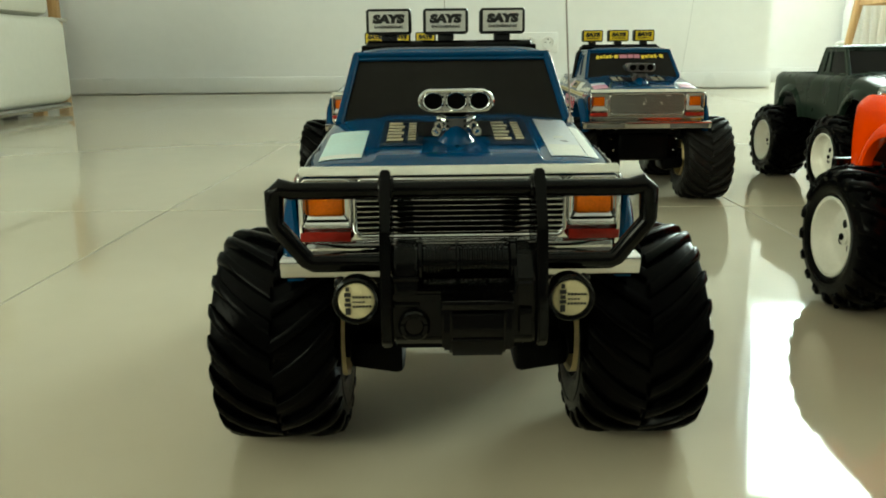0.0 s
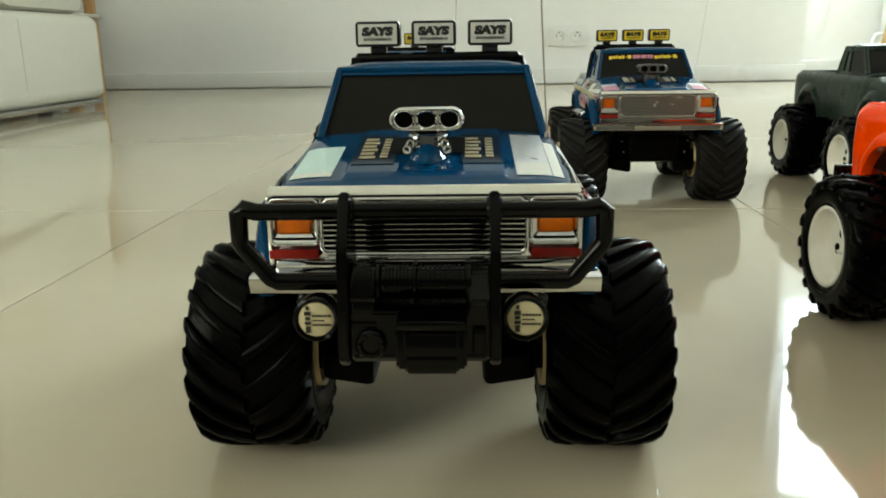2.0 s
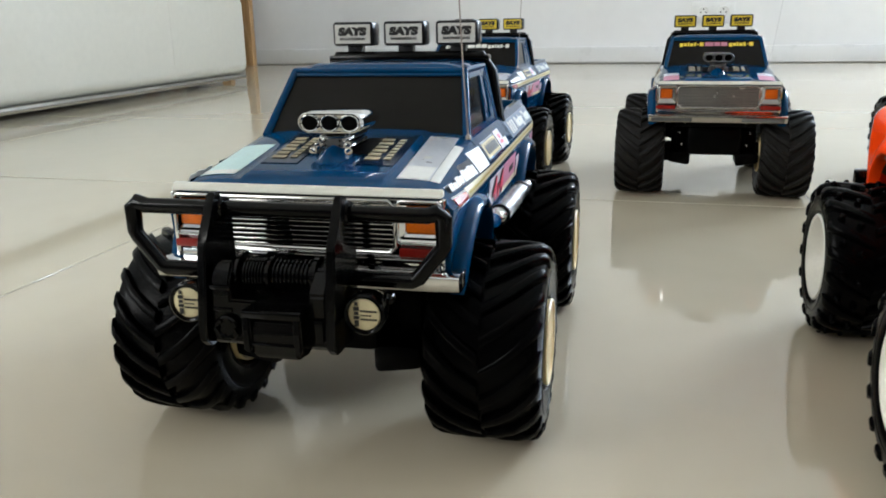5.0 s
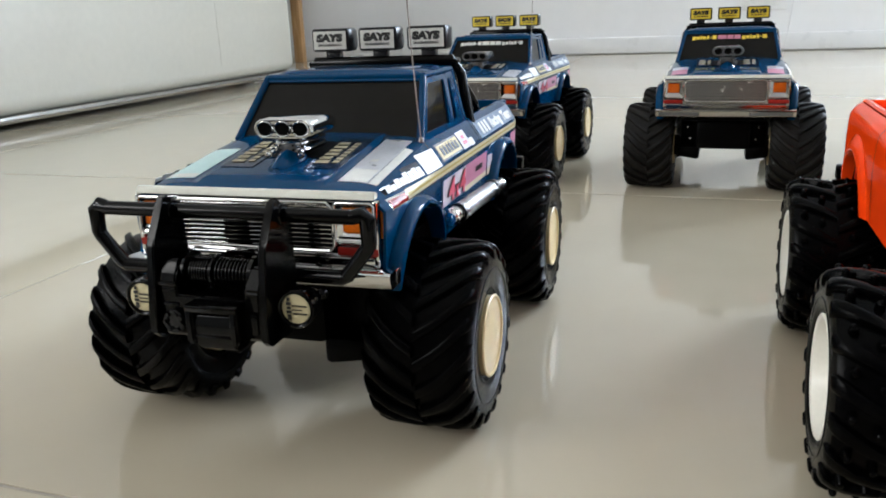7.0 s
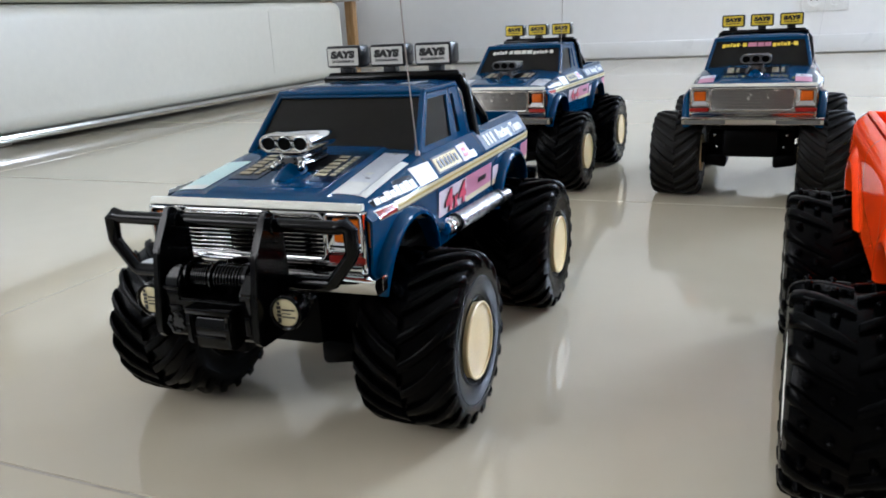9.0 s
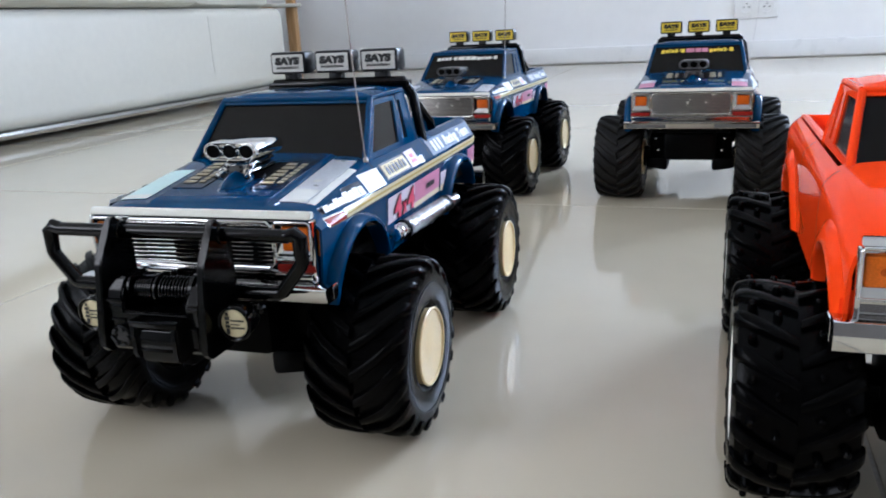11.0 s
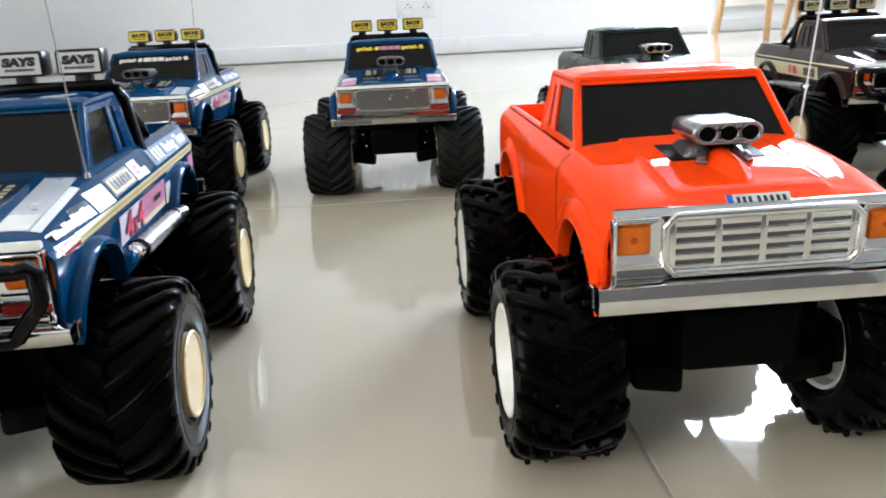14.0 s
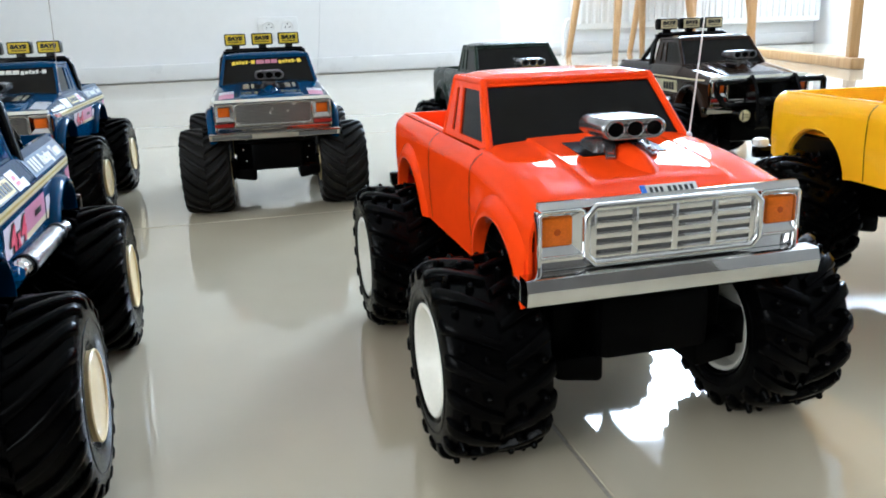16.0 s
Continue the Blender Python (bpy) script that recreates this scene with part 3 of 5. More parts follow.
def hood_bulge_bm(k=1.0, y0=-36.0):
    bm = bmesh.new()
    rows = []
    for i in range(15):
        v = i / 14
        y = y0 + (8 - y0) * v
        r = 14.0 * k * math.sqrt(max(0.0, math.sin(math.pi * min(1, 0.02 + v * 0.62))))
        row = []
        for j in range(15):
            c = math.cos(math.pi * j / 14)
            row.append((r * c * 1.05, y, top_z(y) + 4.0 + r * 0.78 * (1 - abs(c) ** 1.7)))
        rows.append(row)
    sheet(bm, rows)
    return bm


def ring_bm(x0, x1, z0, z1, y, cut, r):
    """A tube round a rectangle with cut corners."""
    bm = bmesh.new()
    loop = [(x0 + cut, y, z0), (x1 - cut, y, z0), (x1, y, z0 + cut), (x1, y, z1 - cut), (x1 - cut, y, z1), (x0 + cut, y, z1), (x0, y, z1 - cut), (x0, y, z0 + cut)]
    mid = tuple((a + b) / 2 for a, b in zip(loop[0], loop[1]))
    tube(bm, [mid] + loop[1:] + loop[:1] + [mid], r, 10, False)
    return bm


def front(truck, style):
    bright = DIMCHROME if style in ("fine", "dark") else CHROME
    slots = style == "slots"
    bm = boxes((-92, 92, -57.5, -50, 131, 178), bevel=1.2)
    panel = part("front_panel", bm, bright, truck, "chromed front panel")
    strip = bmesh.new()
    for v in box(strip, -92.0, 92.0, -62.5, -55, 179.8, 184.5):
        if v.co.z > 180 and v.co.y < -60:
            v.co.y += 3.2
    bmesh.ops.bevel(strip, geom=strip.edges[:], offset=0.7, segments=2, affect="EDGES")
    part("hood_strip", strip, bright if slots else PALE, panel, "chrome strip under the hood" if slots else "pale cream strip under the hood")
    if not slots:
        part("front_valance", boxes((-89.8, 89.8, -61.0, -56, 132, 140), bevel=1.2), bright, panel, "chrome lower edge")
    for s in (-1, 1):
        part("front_trim", boxes((min(s * 90, s * 93.5), max(s * 90, s * 93.5), -62, -54, 134.0, 179), bevel=1.4), bright, panel, "chrome side edge")
    for s in (-1, 1):
        x0, x1, z0, z1 = (63.0, 91.0, 150.5, 177.5) if not slots else (62.5, 92.0, 150.0, 179.0)
        a0, a1, c0, c1 = (68.0, 88.0, 156.5, 173.5) if not slots else (69.5, 89.5, 156.5, 174.0)
        if style == "fine":
            a0, a1, c0, c1 = 69.5, 86.5, 158.0, 172.0
        outer = [(s * x0, -62.4, z0), (s * x1, -62.4, z0), (s * x1, -62.4, z1), (s * x0, -62.4, z1)]
        inner = [(s * a0, -58.6, c0), (s * a1, -58.6, c0), (s * a1, -58.6, c1), (s * a0, -58.6, c1)]
        bm = bmesh.new()
        frame_panel(bm, outer, inner, (0, 2.0, 0))
        lip = ring_bm(min(s * x0, s * x1), max(s * x0, s * x1), z0, z1, -62.0, 2.0, 1.0)
        part("lamp_lip", lip, bright, panel, "bright lip round the lamp")
        part("headlamp_bezel", bm, bright, panel, "chrome funnel round the lamp")
        lens = part("headlamp", boxes((min(s * a0, s * a1), max(s * a0, s * a1), -60.0, -56.8, c0, c1), bevel=0.9), AMBERDARK if style == "dark" else AMBERMID if style == "fine" else AMBER, panel, "amber lens")
        if slots:
            bm = bmesh.new()
            cx, cz = s * (a0 + a1) / 2, (c0 + c1) / 2
            lathe(bm, [(0, 2.2), (-0.5, 1.9), (-0.7, 1.0)], (cx, -60.0, cz), "Y", 14)
            part("lamp_centre", bm, AMBERDARK, lens, "darker centre of the lens")
        if style == "bars":
            # Thin black bars above and below the lens stand for shade there.
            bm = bmesh.new()
            for z in (c0 - 3.2, c1 + 1.4):
                box(bm, min(s * x0, s * x1) + 2, max(s * x0, s * x1) - 2, -61.6, -57.5, z, z + 0.9)
            part("lamp_shadow_gap", bm, CHASSIS, panel, "black bars for the shade round the lamp")
        if not slots:
            part("marker_lamp", boxes((min(s * 63.5, s * 93), max(s * 63.5, s * 93), -62.2, -56, 141.2, 147.0), bevel=0.8), REDLENS, panel, "red lens strip")
        part("side_marker", boxes((min(s * 92.6, s * 94.2), max(s * 92.6, s * 94.2), -54, -46, 152, 172), bevel=0.6), CHASSIS if slots else AMBER, panel, "black side recess" if slots else "orange side lens")
    part("grille_backing", boxes((-60, 60, -61.4 if slots else -58.6, -56, 143.0, 177)), DARKCHROME if slots else CHASSIS, panel, "dark grille recess")
    if not slots:
        part("grille_frame", ring_bm(-61.0, 61.0, 143.6, 177.0, -60.8, 4.0, 1.5), bright, panel, "rounded chrome grille frame")
        count, pitch, thick = (10, 3.15, 1.15) if style == "bars" else (14, 2.3, 1.25)
        for i in range(count):
            z = 145.6 + i * pitch
            part("grille_bar", boxes((-59.5, 59.5, -61.6, -58, z, z + thick), bevel=0.35), bright if style == "bars" else GRILLE if style == "fine" else BLACK, panel)
    else:
        part("grille_frame", ring_bm(-61.5, 61.5, 144.0, 180.0, -63.2, 6.0, 2.6), bright, panel, "heavy rounded grille frame")
        for z0, z1 in ((145.0, 150.0), (152.0, 157.0), (159.0, 164.0), (166.0, 171.0), (173.0, 178.6)):
            part("grille_bar", boxes((-59, 59, -63.0, -58, z0, z1), bevel=0.7), CHROME, panel)
        for x in (-56.8, -28.2, 0, 28.2, 56.8):
            part("grille_post", boxes((x - 2.4, x + 2.4, -63.4, -58, 146, 178), bevel=0.7), CHROME, panel)
    top, low = (136.5, 122.0) if slots else (133.0, 121.2)
    prof = [(-58, low), (-68.2, low), (-69.6, low + 1.0), (-72, top - 4.0), (-71.6, top - 1.2), (-70, top), (-58, top)]
    if slots:
        prof = [(-58, low), (-70.5, low), (-71.6, low + 0.8), (-73.2, low + 9.8), (-73.0, low + 10.6), (-70.8, top + 2.6), (-69.8, top + 3.2), (-58, top + 3.2)]
    bm = bmesh.new()
    sheet(bm, [[(x, y, z) for y, z in prof + prof[:1]] for x in (-103.8, -102.8, 102.8, 103.8)])
    bmesh.ops.remove_doubles(bm, verts=bm.verts, dist=0.01)
    bmesh.ops.holes_fill(bm, edges=bm.edges[:], sides=0)
    bumper = part("bumper", bm, bright, truck, "chrome bumper")
    for s in (-1, 1):
        part("bumper_end", boxes((min(s * 98, s * 104.3), max(s * 98, s * 104.3), -59.5, -43, low - 0.2, top - 0.3), bevel=1.4), bright, bumper)
        if style == "fine":
            # A thin darker plate on each half of the bumper's face.
            q = [(s * 68 - 31, -71.0, 123.2), (s * 68 + 31, -71.0, 123.2), (s * 68 + 31, -72.3, 129.0), (s * 68 - 31, -72.3, 129.0)]
            part("bumper_dark_plate", plate(q, 0.5), DARKCHROME, bumper, "thin smoky plate on the bumper's face")
    part("bumper_top", boxes((-96, 96, -57.9, -54, 129.5, top - 0.6)), bright, bumper)


def seams(truck):
    for s in (-1, 1):
        for y in (189.5, 62.0):
            side_strip(truck, s, y - 0.7, y + 0.7, 119, 197.5, CHASSIS, "dark panel gap", "seam", 2, 0.25)


def chassis(truck, pins):
    for name, args, bevel in (("front_gearbox", (-42, 42, -46, 60, 66, 112), 7), ("chassis_rail", (-36, 36, 60, 224, 78, 112), 3), ("rear_gearbox", (-42, 42, 224, 324, 66, 112), 7),
                              ("wheel_well_cover", (-84, 84, -50, 350, 132, 150), 1), ("under_tray", (-60, 60, -48, 340, 112, 132), 1)):
        part(name, boxes(args, bevel=bevel), CHASSIS, truck, "matt black plastic")
    for yc in (0.0, REAR):
        for s in (-1, 1):
            bm = bmesh.new()
            box(bm, min(s * 35, s * 70), max(s * 35, s * 70), yc - 40, yc + 14, 48, 70, 5)
            box(bm, min(s * 40, s * 74), max(s * 40, s * 74), yc - 8, yc + 8, 58, 72, 1.0)
            for v in bm.verts:
                if abs(v.co.x) > 50 and v.co.z < 54:
                    v.co.z += 4
            part("axle_arm", bm, CHASSIS, truck, "black lower axle arm")
            part("knuckle", boxes((min(s * 66, s * 90), max(s * 66, s * 90), yc - 18, yc + 18, 51, 80), bevel=2), CHASSIS, truck)
            part("axle_housing", boxes((min(s * 40, s * 66), max(s * 40, s * 66), yc - 20, yc + 22, 56, 104), bevel=3), CHASSIS, truck)
            bm = bmesh.new()
            tube(bm, [(s * 50, yc + 10, 70), (s * 56, yc + 14, 128)], 4.5, 10)
            for i in range(6):
                z = 82 + i * 6
                lathe(bm, [(0, 7.5), (2.4, 7.5)], (s * (51 + 0.1 * i * 6 / 6), yc + 11 + 0.4 * i, z), "Z", 12)
            shock = part("shock_absorber", bm, CHASSIS, truck)
            if pins and yc == 0.0:
                for x, z in ((50, 84), (54, 103), (47, 119)):
                    bm = bmesh.new()
                    lathe(bm, [(0, 1.7), (-2.4, 1.7), (-3.0, 1.0)], (s * x, -47.0, z), "Y", 10)
                    lathe(bm, [(0, 1.2), (30, 1.2)], (s * x, -47.0, z), "Y", 8)
                    part("pin", bm, CHROME, shock, "bright steel pin")
        part("axle", (lambda b: (tube(b, [(-104, yc, R_TYRE - LIFT), (104, yc, R_TYRE - LIFT)], 5, 10), b)[1])(bmesh.new()), CHASSIS, truck)
    bm = boxes((-98, 98, 384, 396, 113, 128), bevel=2)
    bumper = part("rear_bumper", bm, BLACK, truck, "black plastic rear bumper")
    for s in (-1, 1):
        part("bumper_bracket", boxes((min(s * 40, s * 52), max(s * 40, s * 52), 345, 386, 114, 124), bevel=1.5), CHASSIS, bumper)


def slab_yz(bm, prof, x0, x1):
    """A plate between x0 and x1 with an outline of (y, z)."""
    a, c = [bm.verts.new((x0, y, z)) for y, z in prof], [bm.verts.new((x1, y, z)) for y, z in prof]
    bm.faces.new(a)
    bm.faces.new(c[::-1])
    for j in range(len(prof)):
        k = (j + 1) % len(prof)
        bm.faces.new((a[j], a[k], c[k], c[j]))


def bull_bar(truck):
    bm = bmesh.new()
    y = -94
    tube(bm, [(-92, y, 177), (92, y, 177)], 4.8, 14)
    for s in (-1, 1):
        tube(bm, [(s * 90, y, 177), (s * 97, y + 0.5, 178.6), (s * 100.2, y, 176), (s * 100.5, y, 160), (s * 99, y, 157), (s * 84, y, 138.5), (s * 81, y, 137), (s * 36, y, 137)], 4.8, 14)
    guard = part("bull_bar", bm, BLACK, truck, "black plastic tube bull bar")
    for s in (-1, 1):
        bm = bmesh.new()
        prof = [(-98, 188.5), (-103, 188.5), (-105.5, 184), (-118, 164), (-121, 158), (-127.5, 112), (-127.5, 103), (-122, 98), (-96, 98), (-88, 112), (-84, 136), (-84, 170), (-92, 182)]
        slab_yz(bm, prof, s * 37.5, s * 43)
        bmesh.ops.bevel(bm, geom=bm.edges[:], offset=0.9, segments=2, affect="EDGES")
        part("upright", bm, BLACK, guard, "black plate upright")
        bm = bmesh.new()
        lathe(bm, [(s * 36.2, 7.0), (s * 37.6, 7.6), (s * 43.0, 7.6), (s * 44.4, 7.0)], (0, -94, 177), "X", 18)
        lathe(bm, [(s * 36.6, 6.6), (s * 44.0, 6.6)], (0, -94, 137), "X", 16)
        part("tube_collar", bm, BLACK, guard)
    # winch: drum between two housings
    bm = bmesh.new()
    tube(bm, [(-34, -103, 139), (36, -103, 139)], 9.0, 20)
    for x0, x1, r in ((-24, -21, 13.5), (-4, -1.5, 12.0), (24, 28, 13.0)):
        lathe(bm, [(x0, r - 1.5), (x0 + 0.6, r), (x1 - 0.6, r), (x1, r - 1.5)], (0, -103, 139), "X", 22)
    winch = part("winch", bm, BLACK, truck, "black moulded winch with cable drum")
    for i in range(16):
        bm = bmesh.new()
        x = -19.5 + i * 1.9 if i < 7 else -0.5 + (i - 7) * 2.6
        lathe(bm, [(0, 9.0), (0.3, 10.3), (1.1, 10.3), (1.4, 9.0)], (x, -103, 139), "X", 18)
        part("cable_turn", bm, BLACK, winch)
    bm = bmesh.new()
    slab_yz(bm, [(-114, 150), (-92, 150), (-86, 142), (-86, 106), (-118, 106), (-121, 116), (-121, 140)], -36, -24)
    bmesh.ops.bevel(bm, geom=bm.edges[:], offset=1.2, segments=2, affect="EDGES")
    for z in (120, 134):
        box(bm, -37, -23, -122.6, -112, z, z + 3, 0.8)
    part("winch_motor_housing", bm, BLACK, winch)
    bm = bmesh.new()
    slab_yz(bm, [(-112, 147), (-94, 149), (-86, 140), (-86, 106), (-118, 104), (-123, 112), (-123, 134)], 26, 37)
    bmesh.ops.bevel(bm, geom=bm.edges[:], offset=1.6, segments=2, affect="EDGES")
    box(bm, 28, 35, -125.0, -120, 106, 120, 1.0)
    part("winch_gear_housing", bm, BLACK, winch)
    # base plate and cable guide
    bm = bmesh.new()
    slab_yz(bm, [(-121, 128), (-88, 128), (-84, 112), (-88, 98), (-117, 98), (-122.5, 103)], -37, 37)
    bmesh.ops.bevel(bm, geom=bm.edges[:], offset=1.4, segments=2, affect="EDGES")
    base = part("winch_base", bm, BLACK, truck, "black winch base")
    bm = bmesh.new()
    slab_yz(bm, [(-128, 121), (-118, 124), (-112, 122), (-112, 98), (-118, 93.5), (-127, 95), (-131, 101), (-131, 117)], -8, 21)
    bmesh.ops.bevel(bm, geom=bm.edges[:], offset=1.6, segments=2, affect="EDGES")
    part("cable_guide", bm, BLACK, base)
    for x in (-12.0, 19.5):
        bm = bmesh.new()
        slab_yz(bm, [(-131, 126), (-118, 127), (-114, 118), (-114, 100), (-124, 97), (-133.5, 101), (-133.5, 121)], x, x + 5.5)
        bmesh.ops.bevel(bm, geom=bm.edges[:], offset=1.3, segments=2, affect="EDGES")
        part("guide_post", bm, BLACK, base)
    part("guide_bar", boxes((-12, 25, -133, -124, 121.5, 126.5), (-8, 21, -132.4, -126, 104, 106.5), bevel=1.2), BLACK, base)
    bm = bmesh.new()
    lathe(bm, [(0, 8.2), (-5, 8.2), (-6.2, 7.2), (-6.2, 5.2), (-5.0, 4.4), (-5.0, 1)], (-26, -120, 111), "Y", 22)
    for i in range(6):
        a = i * math.pi / 3
        lathe(bm, [(0, 1.4), (-1.8, 1.2)], (-26 + 6 * math.cos(a), -125.6, 111 + 6 * math.sin(a)), "Y", 8)
    part("clutch_knob", bm, BLACK, base, "round ribbed clutch knob")
    for s in (-1, 1):
        bm = bmesh.new()
        lathe(bm, [(22, 3), (21, 6), (16, 10), (8, 12.4), (0, 12.9), (-2.4, 12.7), (-3.2, 11.6), (-2.6, 10.3), (0.4, 9.9)], (s * 56.5, -112, 121.5), "Y", 30)
        tube(bm, [(s * 42, -98, 118), (s * 56.5, -100, 120)], 3.8, 8)
        lathe(bm, [(0, 1.5), (2, 3.6), (5, 4.0), (7, 2.6)], (s * 66.5, -100, 126), "Y", 12)
        lamp = part("fog_lamp", bm, BLACK, truck, "round black fog lamp")
        bm = bmesh.new()
        lathe(bm, [(0.6, 9.9), (-1.4, 9.7), (-1.9, 8.8), (-2.1, 4.0)], (s * 56.5, -112.4, 121.5), "Y", 30)
        part("lens_cover", bm, STICKCREAM, lamp, "cream printed lens cover")
        f = [(s * 56.5 - 9.5, -114.7, 112), (s * 56.5 + 9.5, -114.7, 112), (s * 56.5 + 9.5, -114.7, 131), (s * 56.5 - 9.5, -114.7, 131)]
        bars("lens_print", STICKBLACK, lamp, f, [(0.20, 0.34, 0.12, 0.32), (0.18, 0.36, 0.36, 0.46), (0.20, 0.34, 0.50, 0.60), (0.18, 0.36, 0.64, 0.76), (0.22, 0.32, 0.80, 0.92)] + [(0.40 + 0.09 * k, 0.47 + 0.09 * k, 0.60, 0.66) for k in range(6)] + [(0.40 + 0.09 * k, 0.47 + 0.09 * k, 0.47, 0.51) for k in range(4)] + [(0.40 + 0.09 * k, 0.47 + 0.09 * k, 0.33, 0.39) for k in range(6)], lift=0.1, thick=0.3)


def light_bar(truck, face, shell):
    bm = bmesh.new()
    tube(bm, [(-86, 204, 190), (-78, 204, 240), (-70, 204, 252), (70, 204, 252), (78, 204, 240), (86, 204, 190)], 5.0, 12)
    for s in (-1, 1):
        tube(bm, [(s * 68, 206, 250), (s * 72, 270, 205), (s * 73, 300, 155)], 4.6, 12)
        box(bm, min(s * 68, s * 80), max(s * 68, s * 80), 292, 308, 152, 157, 1)
    box(bm, -76, 76, 198, 212, 248, 254, 1.5)
    part("roll_bar", bm, BLACK, truck, "black tube roll bar")
    for i in (-1, 0, 1):
        bm = bmesh.new()
        cx = i * 49.2 - 2.6
        rows = []
        for y, k in ((200, 1.0), (201, 1.03), (219, 1.02), (228, 0.88), (231, 0.8)):
            rows.append([(cx + 19 * k * a, y, 273.5 + 10.5 * k * c) for a, c in ((-1, -0.8), (-0.9, -1), (0.9, -1), (1, -0.8), (1, 0.8), (0.9, 1), (-0.9, 1), (-1, 0.8), (-1, -0.8))])
        sheet(bm, rows)
        bmesh.ops.remove_doubles(bm, verts=bm.verts, dist=0.01)
        bmesh.ops.holes_fill(bm, edges=bm.edges[:], sides=0)
        box(bm, cx - 7, cx + 7, 203, 214, 252, 264, 1)
        lamp = part("roof_lamp", bm, shell, truck, "rectangular roof lamp housing")
        f = [(cx - 17, 199.2, 265), (cx + 17, 199.2, 265), (cx + 17, 199.2, 282), (cx - 17, 199.2, 282)]
        part("lamp_cover", plate(f, 1.0), face, lamp, "printed lamp cover")
        lettering("lamp_print", "SAYS", STICKBLACK, lamp, inner_quad(f, 0.09, 0.91, 0.40, 0.86), 1.05, 0.25, shear=0.12, bold=0.085)
        lettering("lamp_print", "ENGINEERING", STICKBLACK, lamp, inner_quad(f, 0.14, 0.86, 0.17, 0.31), 1.05, 0.25, bold=0.03)


def exhaust(truck, s):
    bm = bmesh.new()
    lathe(bm, [(0, 4.0), (0, 5.6), (5, 5.6), (6, 7.0), (8, 7.4), (10, 7.0), (11, 5.6), (15, 5.6), (16, 6.9), (17.5, 7.2), (19, 6.6)], (s * 103, 68, 134.5), "Y", 20)
    tube(bm, [(s * 94, 72, 134.5), (s * 103, 72, 134.5)], 4.8, 12)
    pipe = part("exhaust", bm, CHROME, truck, "chrome side exhaust with a perforated shield")
    bm = bmesh.new()
    prof = [(86, 5.5), (87, 7.4), (89, 8.3)]
    for i in range(9):
        y = 90 + i * 14.0
        prof += [(y, 7.6), (y + 1.8, 8.3), (y + 5.0, 8.3), (y + 6.8, 7.6), (y + 8.6, 8.2), (y + 11.8, 8.2), (y + 13.4, 7.6)]
    prof += [(216, 8.2), (219, 7.2), (221, 5.5)]
    lathe(bm, prof, (s * 104.0, 0, 0), "Y", 24)
    for v in bm.verts:
        v.co.z += 134.3 - (v.co.y - 84) * 0.045
    part("heat_shield", bm, PERFORATED, pipe, "ribbed silver heat shield")
    bm = bmesh.new()
    tube(bm, [(s * 104.0, 219, 128.4), (s * 104.5, 230, 127.6), (s * 105.5, 237, 127.0)], [5.2, 5.6, 6.8], 16)
    part("exhaust_tip", bm, SILVER, pipe)
    for y, z in ((87, 134.2), (206, 128.9)):
        bm = bmesh.new()
        lathe(bm, [(-1.6, 8.0), (-1.6, 8.9), (1.6, 8.9), (1.6, 8.0)], (s * 104.0, y, z), "Y", 24, closed=True)
        part("exhaust_band", bm, CHASSIS, pipe, "black clamp band")


def side_q(s, y0, y1, z0, z1, off=0.5):
    """Four points that lie on the body's side."""
    c = [(y0, z0), (y1, z0), (y1, z1), (y0, z1)] if s > 0 else [(y1, z0), (y0, z0), (y0, z1), (y1, z1)]
    return [(s * (body_half(y, z) + off), y, z) for y, z in c]


def side_strip(truck, s, y0, y1, za, zb, mat, label, name="side_sticker", n=8, off=0.35):
    bm = bmesh.new()
    rows = []
    m = max(4, int((zb - za) / 3))
    for i in range(n + 1):
        y = y0 + (y1 - y0) * i / n
        rows.append([(s * (body_half(y, z) + off), y, z) for z in (za + (zb - za) * j / m for j in range(m + 1))])
    sheet(bm, rows)
    return part(name, bm, mat, truck, label)


def hood_q(x0, x1, y0, y1, off=0.3):
    return [(x, y, hood_top(x, y) + off) for x, y in ((x0, y0), (x1, y0), (x1, y1), (x0, y1))]


def hood_patch(truck, x0, x1, y0, y1, mat, label, skew=0.0, off=0.35):
    bm = bmesh.new()
    rows = []
    for i in range(7):
        y = y0 + (y1 - y0) * i / 6
        row = []
        for j in range(11):
            x = x0 + (x1 - x0) * j / 10 + skew * i / 6
            row.append((x, y, hood_top(x, y) + off))
        rows.append(row)
    sheet(bm, rows)
    part("hood_sticker", bm, mat, truck, label)


